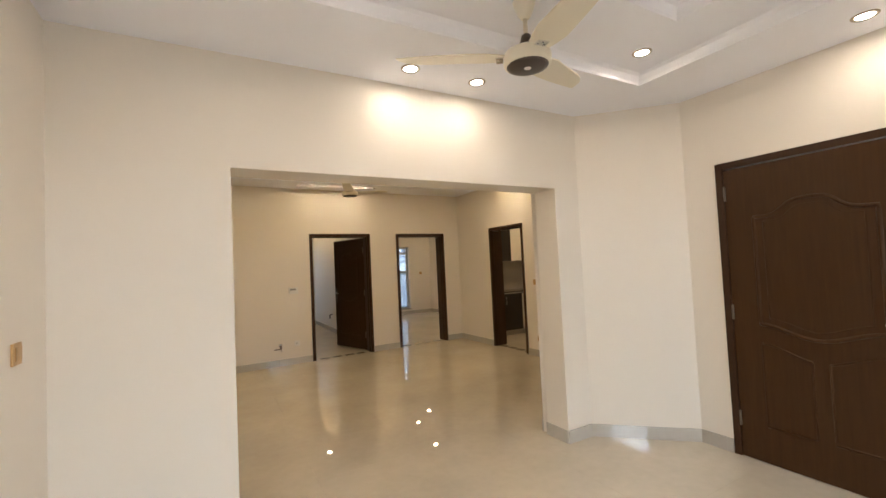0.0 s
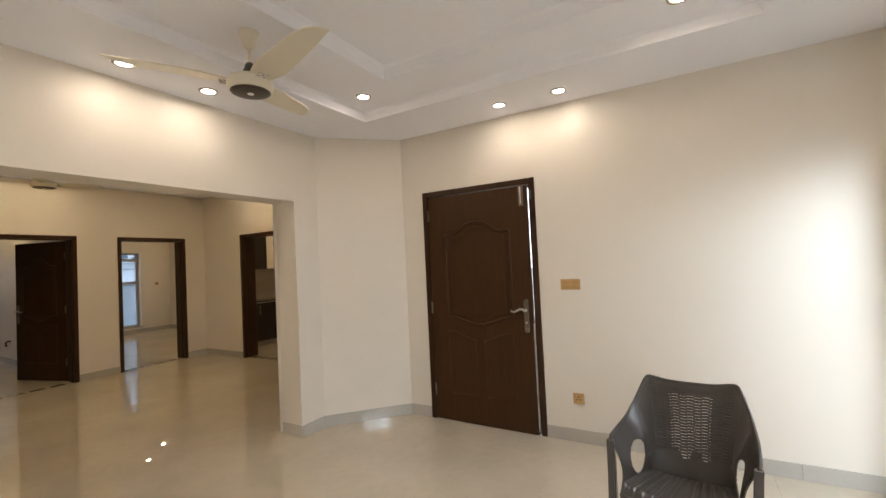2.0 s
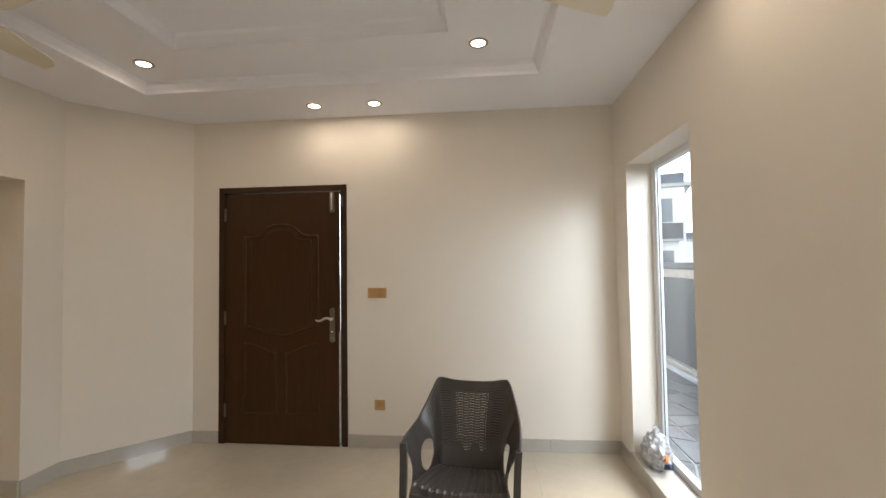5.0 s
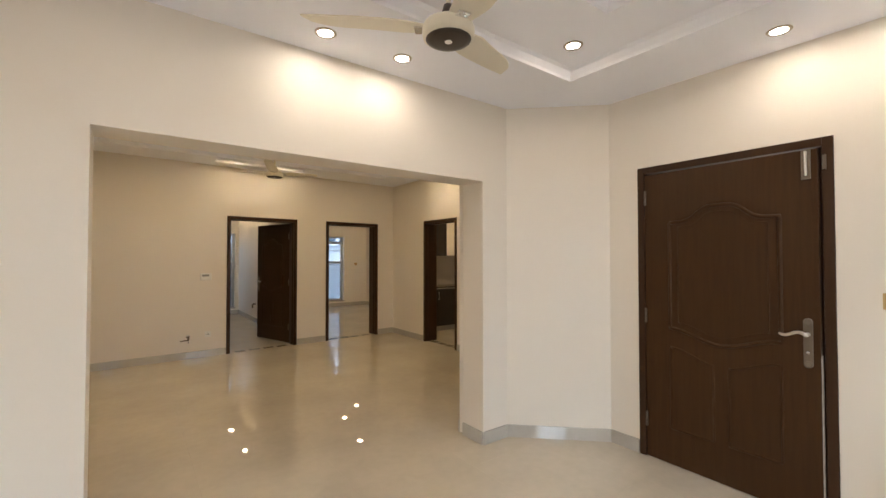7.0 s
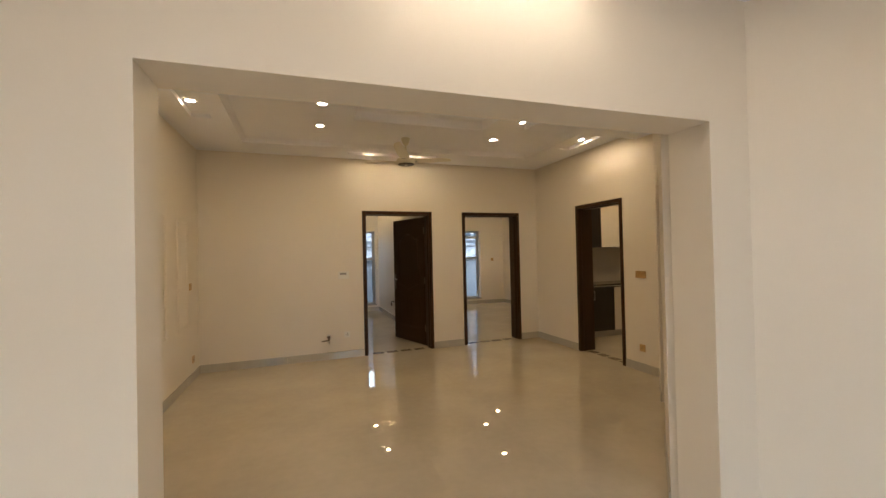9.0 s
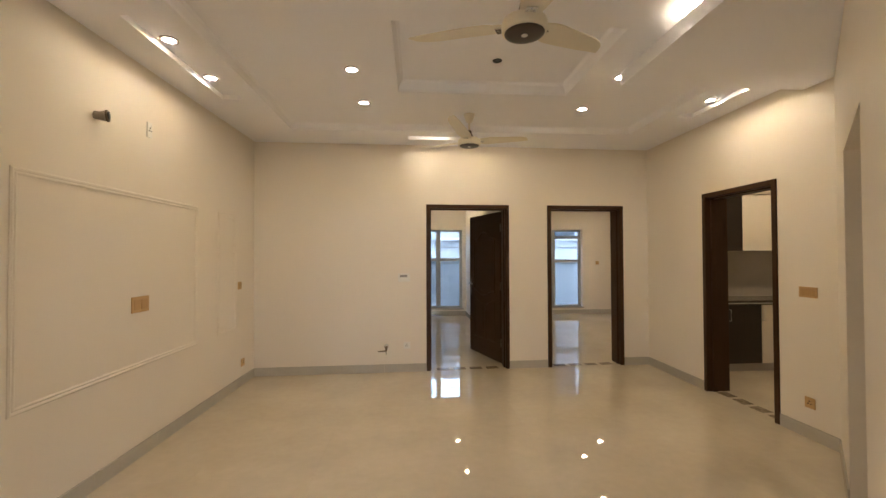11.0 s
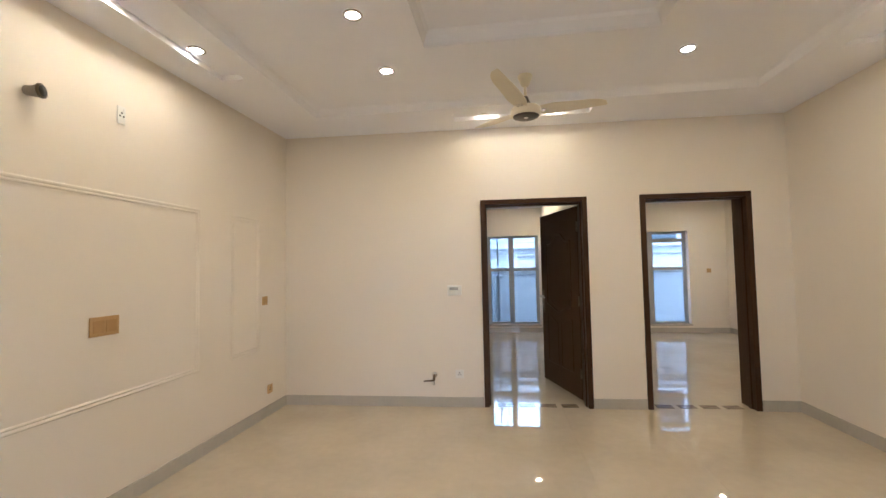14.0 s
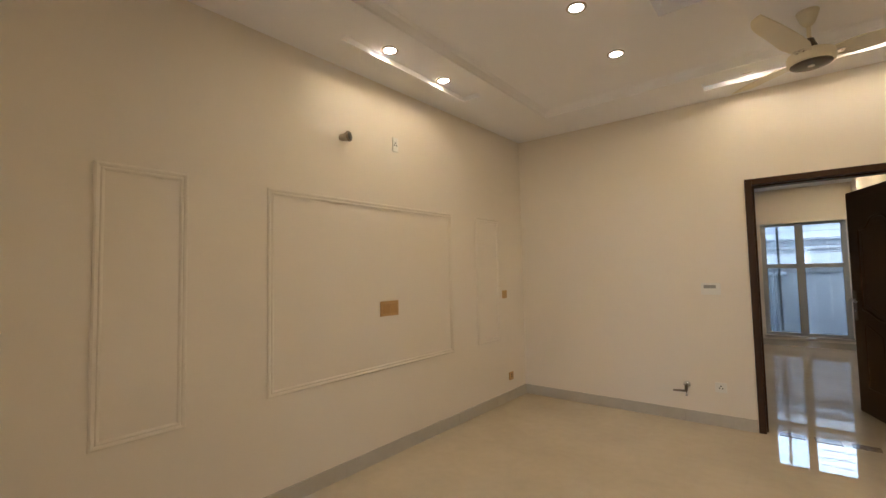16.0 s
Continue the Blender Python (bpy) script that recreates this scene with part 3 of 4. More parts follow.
# ---- windows ----
def window(name, m, w, z0, z1, label, depth=0.17, mullion=True, rail=None, grill=0, sill=True, glass=None):
    """Local x across the opening, y outwards from the inner wall face, z up."""
    th = thing(name, m, label, "window", kind="structure")
    f = 0.045
    y0, y1 = depth, depth + 0.05
    for d in ((0, y0, z0, f, y1, z1), (w - f, y0, z0, w, y1, z1), (f, y0 + 0.001, z0, w - f, y1 - 0.001, z0 + f), (f, y0 + 0.001, z1 - f, w - f, y1 - 0.001, z1)):
        boxpart("window_frame", d, (M_ALUGREY if glass else M_ALU), th, 0.003)
    cols = [(f, w - f)]
    if mullion:
        c = mullion
        boxpart("mullion", (c - 0.03, y0 - 0.01, z0 + f, c + 0.03, y1 - 0.005, z1 - f), (M_ALUGREY if glass else M_ALU), th, 0.003)
        cols = [(f, c - 0.03), (c + 0.03, w - f)]
    for a, b in cols:
        zz = [z0 + f, z1 - f]
        if rail:
            zz = [z0 + f]
            for rz in rail:
                boxpart("transom", (a, y0 + 0.002, rz - 0.035, b, y1 - 0.004, rz + 0.035), M_ALUGREY if glass else M_ALU, th, 0.003)
                zz += [rz - 0.035, rz + 0.035]
            zz.append(z1 - f)
        for lo, hi in zip(zz[::2], zz[1::2]):
            for d in ((a, y0 + 0.006, lo, a + 0.022, y1 - 0.012, hi), (b - 0.022, y0 + 0.006, lo, b, y1 - 0.012, hi)):
                boxpart("sash_stile", d, (M_ALUGREY if glass else M_ALU), th, 0.002)
            p = boxpart("pane", (a + 0.02, y0 + 0.022, lo, b - 0.02, y0 + 0.027, hi), glass or M_GLASS, th, 0)
            p.visible_shadow = False
            bm = bmesh.new()
            for x in (a + 0.024, b - 0.024):
                box(bm, x - 0.003, y0 + 0.018, lo, x + 0.003, y0 + 0.021, hi)
            part("gasket", bm, M_BLACK, th, "black rubber gasket")
    for i in range(grill):
        z = z1 - f - 0.10 - i * 0.125
        bm = bmesh.new()
        tube(bm, [(f, y1 + 0.03, z), (w - f, y1 + 0.03, z)], 0.006, 6)
        part("grille_bar", bm, M_GREYPL, th, "grey steel grille bar")
    if sill:
        boxpart("window_sill", (-0.02, -0.02, z0 - 0.03, w + 0.02, depth, z0 + 0.004), M_BASE, th, 0.004, "polished grey beige sill slab")
    return th


window("window_1", pose(3.78, RY0, 0, 0, 0, 180), 0.93, 0.13, 2.19, "tall white aluminium window looking on the paved drive", mullion=None)
window("window_2", pose(1.22, RY0, 0, 0, 0, 180), 0.93, 0.13, 2.19, "tall white aluminium window beside the side wall", mullion=None)
w3 = window("window_3", pose(2.03, BY, 0), 1.13, 0.17, 2.12, "white aluminium sliding bedroom window with a grille", 0.12, 0.53, (1.375,), 4, glass=M_TINT)
boxpart("sliding_pane", (0.05, 0.185, 0.24, 0.50, 0.190, 2.07), M_GLASS, w3, 0, "second pane of the slid sash").visible_shadow = False
boxpart("sash_stile", (0.215, 0.176, 0.215, 0.25, 0.20, 2.075), M_ALUGREY, w3, 0.002)
window("window_4", pose(5.05, BY, 0), 1.17, 0.17, 2.12, "white aluminium bedroom window with a small top light", 0.12, 0.45, (1.335, 1.93), 1, glass=M_TINT)


# ---- skirting ----
def skirting(name, pts, h=0.10, t=0.012):
    """Tiled skirting along a chain of points on the wall faces, standing to the left of the way."""
    bm = bmesh.new()
    for (ax, ay), (bx, by) in zip(pts, pts[1:]):
        d = Vector((bx - ax, by - ay, 0))
        ln = d.length
        a = math.atan2(d.y, d.x)
        n = max(1, round(ln / 0.6))
        for i in range(n):
            box(bm, i * ln / n + 0.0006, 0.0, 0.0, (i + 1) * ln / n - 0.0006, t, h, 0.0015, pose(ax, ay, 0, 0, 0, math.degrees(a)))
    return structure(name, bm, M_BASE, "glossy grey beige tile skirting along the wall foot", "skirting")


skirting("baseboard_front_room", [(0.0, RY1), (0.0, RY0), (RX, RY0), (RX, 1.475)])
skirting("baseboard_entrance", [(RX, 2.605), CH1, CH0, (3.18, RY1)])
skirting("baseboard_pier_right", [(3.18, RY1), (3.18, LY0)])
skirting("baseboard_pier_left", [(0.77, LY0), (0.77, RY1), (0.0, RY1)])
skirting("baseboard_far_left", [(2.12, far_y(2.12)), (left_x(8.033), far_y(0.0)), (left_x(LY0), LY0), (0.77, LY0)])
skirting("baseboard_far_middle", [(3.72, far_y(3.72)), (3.21, far_y(3.21))])
skirting("baseboard_far_right", [(LX1, 7.108), (LX1, LY1), (4.774, far_y(4.774))])
dv = (Vector((*DG0, 0)) - Vector((*DG1, 0))).normalized()
skirting("baseboard_slanted", [(DG1[0] + dv.x * 0.877, DG1[1] + dv.y * 0.877), DG1, (LX1, 6.16)])
skirting("baseboard_slanted_near", [(3.19, 3.72), (DG1[0] + dv.x * 1.94, DG1[1] + dv.y * 1.94)])
skirting("baseboard_bedroom_one", [(XAB - 0.12, LY1 + T), (XAB - 0.12, BY), (-1.0, BY)])
skirting("baseboard_bedroom_two", [(6.96, LY1 + T), (6.96, BY), (XAB, BY)])
skirting("baseboard_passage", [(6.6, 3.0), (6.6, 5.75)])


# ---- ceiling fans ----
def fan_proto():
    th = thing("ceiling_fan", pose(0, 0, -60), "cream three bladed ceiling fan with a dark underside, at rest", "ceiling fan", "ceiling fans")
    bm = bmesh.new()
    lathe(bm, [(0.012, -0.095), (0.022, -0.09), (0.034, -0.075), (0.052, -0.026), (0.058, -0.004), (0.054, 0.0)])
    part("canopy", bm, M_FAN, th, smooth=True)
    bm = bmesh.new()
    tube(bm, [(0, 0, -0.212), (0, 0, -0.09)], 0.011, 10)
    part("downrod", bm, M_FAN, th, smooth=True)
    bm = bmesh.new()
    lathe(bm, [(0.050, -0.247), (0.044, -0.234), (0.030, -0.207), (0.022, -0.177), (0.014, -0.172)])
    part("lower_cup", bm, M_FANDARK, th, "dark brown lower cup", smooth=True)
    body = bmesh.new()
    lathe(body, [(0.106, -0.334), (0.115, -0.329), (0.119, -0.315), (0.119, -0.286), (0.112, -0.268), (0.092, -0.257), (0.05, -0.252)], seg=32)
    part("motor_housing", body, M_FAN, th, smooth=True)
    bm = bmesh.new()
    lathe(bm, [(0.02, -0.344), (0.08, -0.342), (0.101, -0.338), (0.106, -0.331)], seg=32)
    disc = part("bottom_cover", bm, M_FANDARK, th, "dark brown round bottom cover", smooth=True)
    bm = bmesh.new()
    lathe(bm, [(0.006, -0.348), (0.016, -0.347), (0.019, -0.341)])
    part("badge", bm, M_WHITEPL, disc, "small pale round badge")
    for k in range(3):
        m = pose(0, 0, 0, 0, 0, 120 * k)
        bm = bmesh.new()
        # blade: rounded outline, pitched and slightly drooping
        n = 20
        up, lo = [], []
        for i in range(n + 1):
            u = i / n
            x = 0.105 + 0.56 * u
            wd = (0.052 + 0.030 * min(1.0, u / 0.18)) - 0.026 * u
            nose = 1.0
            if u > 0.62:
                nose = math.sqrt(max(0.0, 1 - ((u - 0.62) / 0.38) ** 2.4))
            z = -0.276 + 0.056 * u
            p = math.radians(4 * u - 11)
            sw = 0.012 * math.sin(u * 3)
            wu = wd * (2 * nose - 1) if u < 1 else 0.006 - wd
            up.append((x, sw + wd * math.cos(p), z + wd * math.sin(p)))
            lo.append((x, sw - wu * math.cos(p), z - wu * math.sin(p)))
        va, vb = [bm.verts.new(p) for p in up], [bm.verts.new(p) for p in lo]
        va2, vb2 = [bm.verts.new((x, y, z - 0.006)) for x, y, z in up], [bm.verts.new((x, y, z - 0.006)) for x, y, z in lo]
        for i in range(n):
            bm.faces.new((va[i], va[i + 1], vb[i + 1], vb[i]))
            bm.faces.new((va2[i], vb2[i], vb2[i + 1], va2[i + 1]))
            bm.faces.new((va[i], va2[i], va2[i + 1], va[i + 1]))
            bm.faces.new((vb[i], vb[i + 1], vb2[i + 1], vb2[i]))
        bm.faces.new((va[0], vb[0], vb2[0], va2[0]))
        bm.faces.new((va[-1], va2[-1], vb2[-1], vb[-1]))
        bmesh.ops.transform(bm, matrix=m, verts=bm.verts)
        blade = part("blade", bm, M_FAN, th)
        bm = bmesh.new()
        box(bm, 0.085, -0.028, -0.290, 0.155, 0.028, -0.283, 0.002, m)
        for sx, sy in ((0.125, 0.016), (0.125, -0.016), (0.143, 0.0)):
            lathe(bm, [(0.006, -0.293), (0.006, -0.288)], m @ pose(sx, sy, 0), 8)
        part("blade_bracket", bm, M_CHROME, blade, "small bright blade bracket")
    return th


FAN = fan_proto()
FAN.matrix_basis = pose(2.07, 2.42, 2.805, 0, 0, 20)
copy_thing(FAN, pose(2.06, 0.27, 2.805, 0, 0, 70))
copy_thing(FAN, pose(2.55, 7.08, 2.955, 0, 0, 6))
copy_thing(FAN, pose(2.55, 4.86, 2.955, 0, 0, 30))
bm = bmesh.new()
lathe(bm, [(0.030, -0.002), (0.036, -0.004), (0.040, 0.0), (0.030, 0.004)], pose(2.65, 6.07, 3.05))
hook = tagged(part("ceiling_hook_box", bm, M_BLACK, smooth=True), "black round empty hook box in the ceiling", "hook box")


# ---- electrical plates ----
def plate(name, m, w, h, label, category, material, rows=1, cols=4, group="", socket=False):
    """Local x across, z up, y 0 at the wall, facing -y."""
    th = thing(name, m, label, category, group)
    boxpart("cover_plate", (-w / 2, -0.010, -h / 2, w / 2, -0.001, h / 2), material, th, 0.003)
    if socket:
        bm = bmesh.new()
        for x, z in ((-0.012, -0.006), (0.012, -0.006), (0, 0.014)):
            lathe(bm, [(0.0055, 0), (0.0055, 0.003)], pose(x, -0.010, z, 90), 10)
        part("pin_holes", bm, M_BLACK, th, "dark socket pin holes")
        boxpart("rocker", (w * 0.18, -0.013, h * 0.12, w * 0.38, -0.010, h * 0.36), M_PLATE2 if material is M_PLATE else M_WHITEPL, th, 0.001)
    else:
        cw = w * 0.86 / cols
        for r in range(rows):
            for c in range(cols):
                x = -w * 0.43 + (c + 0.5) * cw
                z = (r - (rows - 1) / 2) * h * 0.42
                hh = h * 0.32 if rows == 1 else h * 0.17
                boxpart("rocker", (x - cw * 0.44, -0.0135, z - hh, x + cw * 0.44, -0.010, z + hh), M_PLATE2 if material is M_PLATE else M_WHITEPL, th, 0.0015)
    return th


# plates on the entrance wall face -x
plate("switch_plate", pose(RX, 1.225, 1.255, 0, 0, -90), 0.155, 0.085, "gold brown four gang switch plate on the cream wall", "switch", M_PLATE, 2, 2, "wall switches")
plate("wall_socket", pose(RX, 1.21, 0.345, 0, 0, -90), 0.085, 0.085, "gold brown wall socket low on the cream wall", "socket", M_PLATE, group="gold wall sockets", socket=True)
plate("switch_plate", pose(0.0, 3.06, 1.235, 0, 0, 90), 0.085, 0.085, "single gold brown socket plate at switch height", "switch", M_PLATE, 1, 1, "wall switches")
plate("switch_plate", pose(left_x(5.955), 5.955, 1.12, 0, 0, 90 + LEFT_TURN), 0.185, 0.115, "wide gold brown plate inside the wall panel", "switch", M_PLATE, 1, 2, "wall switches")
plate("switch_plate", pose(left_x(7.62), 7.62, 1.14, 0, 0, 90 + LEFT_TURN), 0.085, 0.085, "single gold brown switch beside the narrow panel", "switch", M_PLATE, 1, 2, "wall switches")
plate("wall_socket", pose(left_x(7.71), 7.71, 0.255, 0, 0, 90 + LEFT_TURN), 0.085, 0.085, "gold brown wall socket near the corner", "socket", M_PLATE, group="gold wall sockets", socket=True)
plate("switch_plate", pose(LX1, 5.885, 1.165, 0, 0, -90), 0.155, 0.085, "gold brown four gang switch plate beside the kitchen door", "switch", M_PLATE, 1, 4, "wall switches")
plate("wall_socket", pose(LX1, 5.885, 0.285, 0, 0, -90), 0.085, 0.085, "gold brown wall socket under the switch plate", "socket", M_PLATE, group="gold wall sockets", socket=True)
plate("switch_plate", pose(6.60, BY, 1.28, 0, 0, 0), 0.085, 0.085, "small gold brown plate on the bedroom wall", "switch", M_PLATE, 1, 2, "wall switches")
plate("wall_socket", pose(1.873, far_y(1.873), 0.334, 0, 0, 1.87), 0.085, 0.085, "white wall socket beside the gas tap", "socket", M_WHITEPL, socket=True)
plate("wall_socket", pose(left_x(6.04), 6.04, 2.43, 0, 0, 90 + LEFT_TURN), 0.055, 0.115, "small white upright socket high on the wall", "socket", M_WHITEPL, socket=True)


def junction_box():
    th = thing("wall_control_box", pose(1.838, far_y(1.838), 1.195, 0, 0, 1.87), "white wall control box with a grey display strip", "control box")
    boxpart("case", (-0.074, -0.022, -0.052, 0.074, -0.001, 0.052), M_WHITEPL, th, 0.006)
    boxpart("display", (-0.052, -0.0235, 0.004, 0.040, -0.0218, 0.034), M_GREYPL, th, 0.001, "grey display strip")
    boxpart("button_row", (-0.05, -0.024, -0.034, 0.05, -0.0218, -0.020), M_WHITEPL, th, 0.001)


junction_box()


def gas_tap():
    th = thing("gas_tap", pose(1.614, far_y(1.614), 0.295, 0, 0, 1.87), "small bronze and chrome gas tap on the wall", "tap")
    bm = bmesh.new()
    lathe(bm, [(0.03, 0.0), (0.03, 0.004), (0.018, 0.012)], pose(0, 0, 0.03, 90), 16)
    part("wall_flange", bm, M_CHROME, th, "chrome wall flange", smooth=True)
    bm = bmesh.new()
    tube(bm, [(0, 0, 0.03), (0, -0.045, 0.03), (0, -0.06, 0.022), (0, -0.065, 0.0), (0, -0.065, -0.055)], [0.012, 0.012, 0.013, 0.014, 0.010], 10)
    part("valve_body", bm, M_BRONZE, th, smooth=True)
    bm = bmesh.new()
    tube(bm, [(0, -0.065, -0.012), (-0.03, -0.07, -0.014), (-0.105, -0.075, -0.018)], [0.010, 0.009, 0.007], 10)
    part("outlet_spout", bm, M_BRONZE, th, smooth=True)


gas_tap()


def pipe_stub():
    th = thing("pipe_stub", pose(left_x(5.52), 5.52, 2.37, 0, 0, LEFT_TURN), "dark insulated pipe end sticking out of the wall", "pipe")
    bm = bmesh.new()
    tube(bm, [(0, 0, 0), (0.025, 0.004, -0.003), (0.042, 0.011, -0.002), (0.06, 0.019, 0.0)], [0.026, 0.026, 0.03, 0.036], 14)
    part("pipe_sleeve", bm, M_COPPER, th, smooth=True)
    bm = bmesh.new()
    tube(bm, [(0.058, 0.018, 0.0), (0.068, 0.022, 0.001)], 0.038, 14)
    part("end_collar", bm, M_BRONZE, th, "bronze end collar", smooth=True)
    bm = bmesh.new()
    tube(bm, [(0.066, 0.0215, 0.001), (0.071, 0.0235, 0.001)], 0.028, 14)
    part("pipe_mouth", bm, M_BLACK, th, "black pipe mouth", smooth=True)


pipe_stub()


# ---- wall panel mouldings ----
def panel_moulding(y0, y1, z0, z1, label):
    th = thing("wall_panel_moulding", pose(left_x((y0 + y1) / 2), (y0 + y1) / 2, z0, 0, 0, LEFT_TURN), label, "moulding", "wall panel mouldings")
    hw, h = (y1 - y0) / 2, z1 - z0

    def strip(a, b, out):
        """A profiled strip between two corners on the wall; out points away from the panel."""
        bm = bmesh.new()
        prof = [(0.0, 0.001), (0.0, 0.004), (0.006, 0.008), (0.012, 0.009), (0.018, 0.005), (0.024, 0.009), (0.032, 0.011), (0.040, 0.006), (0.042, 0.001)]
        rings = []
        for p, q in ((a, b), (b, a)):
            e = Vector(p) - Vector(q)
            e.normalize()
            ring = []
            for o, x in prof:
                v = Vector((x, 0, 0)) + Vector((0, *p)) + Vector((0, *out)) * o + Vector((0, *e)) * o
                ring.append(bm.verts.new(v))
            rings.append(ring)
        n = len(prof)
        for i in range(n):
            k = (i + 1) % n
            bm.faces.new((rings[0][i], rings[0][k], rings[1][k], rings[1][i]))
        bm.faces.new(rings[0])
        bm.faces.new(rings[1][::-1])
        part("moulding_strip", bm, M_WALL, th)

    strip((-hw, 0), (hw, 0), (0, -1))
    strip((-hw, h), (hw, h), (0, 1))
    strip((-hw, 0), (-hw, h), (-1, 0))
    strip((hw, 0), (hw, h), (1, 0))


panel_moulding(4.19, 4.50, 0.66, 1.90, "narrow cream plaster panel moulding near the opening")
panel_moulding(5.015, 6.70, 0.70, 1.89, "large cream plaster panel moulding for a screen")
panel_moulding(7.16, 7.49, 0.705, 1.885, "narrow cream plaster panel moulding near the corner")


# ---- chair ----
def spline(pts, a):
    """Smooth run through (a, x, y, z) knots."""
    for i in range(len(pts) - 1):
        if a <= pts[i + 1][0] or i == len(pts) - 2:
            p, q = pts[i], pts[i + 1]
            o, r = pts[max(0, i - 1)], pts[min(len(pts) - 1, i + 2)]
            h = q[0] - p[0]
            t = (a - p[0]) / h
            out = []
            for k in (1, 2, 3):
                m0 = (q[k] - o[k]) / (q[0] - o[0]) * h
                m1 = (r[k] - p[k]) / (r[0] - p[0]) * h
                out.append((2 * t ** 3 - 3 * t * t + 1) * p[k] + (t ** 3 - 2 * t * t + t) * m0 + (3 * t * t - 2 * t ** 3) * q[k] + (t ** 3 - t * t) * m1)
            return out
    return None


CHAIR_RIM = ((0.0, -0.300, 0.0, 0.806), (0.20, -0.302, 0.105, 0.809), (0.36, -0.300, 0.190, 0.822), (0.40, -0.290, 0.206, 0.812), (0.52, -0.225, 0.243, 0.722),
             (0.64, -0.120, 0.266, 0.662), (0.80, 0.020, 0.276, 0.645), (0.95, 0.130, 0.278, 0.641), (1.0, 0.155, 0.274, 0.628))
CHAIR_FOOT = ((0.0, -0.160, 0.0, 0.385), (0.20, -0.155, 0.085, 0.386), (0.36, -0.140, 0.145, 0.390), (0.46, -0.112, 0.172, 0.395), (0.60, -0.045, 0.186, 0.405), (0.80, 0.060, 0.204, 0.425), (1.0, 0.185, 0.226, 0.448))


def chair_shell(a, v):
    s = -1 if a < 0 else 1
    r, f = spline(CHAIR_RIM, abs(a)), spline(CHAIR_FOOT, abs(a))
    bow = 0.022 * math.sin(math.pi * v) * min(1.0, abs(a) / 0.5)
    w = v ** 1.12
    return f[0] + (r[0] - f[0]) * w, s * (f[1] + (r[1] - f[1]) * w - bow), f[2] + (r[2] - f[2]) * v


def chair():
    th = thing("plastic_armchair", pose(2.792, 0.4616, 0, 0, 0, 173), "dark brown moulded plastic armchair with a woven pattern back", "chair")
    # local: x to the front, y to the side; one moulded tub sweeps from arm to arm round the back
    na, nv = 144, 98
    bm = bmesh.new()
    vs = []
    for j in range(nv + 1):
        v = j / nv
        row = []
        for i in range(na + 1):
            a = -1 + 2 * i / na
            x, y, z = chair_shell(a, v)
            if abs(a) < 0.60 and 0.22 < v < 0.95:
                groove = (j + (i // 5) % 2) % 3 == 0
                fade = min(1.0, (0.60 - abs(a)) / 0.08, (v - 0.22) / 0.1, (0.95 - v) / 0.05)
                rib = (-0.0026 if groove else 0.0022) * fade
                x, y = x + rib * math.cos(a * 2.2), y - rib * math.sin(a * 2.2)
            row.append(bm.verts.new((x, y, z)))
        vs.append(row)
    for j in range(nv):
        for i in range(na):
            a, v = -1 + 2 * (i + 0.5) / na, (j + 0.5) / nv
            if ((abs(a) - 0.70) / 0.135) ** 2 + ((v - 0.37) / 0.27) ** 2 < 1:
                continue
            low = 0.25 + 0.06 * math.sin(a * 30)
            if abs(a) < 0.19 and low < v < 0.875 and i % 5 != 4 and (j + (i // 5) % 2) % 3 == 0:
                continue
            bm.faces.new((vs[j][i], vs[j][i + 1], vs[j + 1][i + 1], vs[j + 1][i]))
    bmesh.ops.delete(bm, geom=[v for v in bm.verts if not v.link_faces], context="VERTS")
    back = part("backrest", bm, M_CHAIR, th, "curved woven pattern back and sides with slots and oval arm holes")
    so = back.modifiers.new("thickness", "SOLIDIFY")
    so.thickness, so.offset = 0.005, 0
    bm = bmesh.new()
    tube(bm, [chair_shell(a, 1.0) for a in np.linspace(-1, 1, 90)], 0.0075, 8)
    part("rim", bm, M_CHAIR, th, smooth=True)
    # seat with fanned ridges and a front edge that rolls down
    bm = bmesh.new()
    n, k = 84, 24
    grid = []
    for j in range(k + 1):
        v = j / k
        row = []
        for i in range(n + 1):
            u = -1 + 2 * i / n
            x = -0.165 + 0.385 * v + 0.03 * (1 - u * u) * v + 0.02 * (1 - v) * u * u
            y = u * (0.150 + 0.078 * v ** 0.7)
            ridge = (0.0045 if i % 7 < 3 else 0.0) * min(1.0, v / 0.15) * (1 if v < 0.93 else 0.3)
            z = 0.386 + 0.066 * v + 0.018 * abs(u) ** 4 - 0.045 * max(0, v - 0.90) / 0.10 + ridge
            row.append(bm.verts.new((x, y, z)))
        grid.append(row)
    for j in range(k):
        for i in range(n):
            bm.faces.new((grid[j][i], grid[j][i + 1], grid[j + 1][i + 1], grid[j + 1][i]))
    seat = part("seat", bm, M_CHAIR, th, "ridged seat")
    so = seat.modifiers.new("thickness", "SOLIDIFY")
    so.thickness, so.offset = 0.006, -1
    bm = bmesh.new()
    ap = []
    for i in range(25):
        u = -1 + i / 12
        x, y = 0.218 + 0.03 * (1 - u * u), u * 0.229
        drop = 0.035 + 0.04 * u ** 4
        ap.append([bm.verts.new(p) for p in ((x, y, 0.428), (x + 0.004, y, 0.395 - drop), (x - 0.004, y, 0.395 - drop), (x - 0.008, y, 0.428))])
    for p, q in zip(ap, ap[1:]):
        for i in range(4):
            bm.faces.new((p[i], q[i], q[(i + 1) % 4], p[(i + 1) % 4]))
    part("front_apron", bm, M_CHAIR, th)
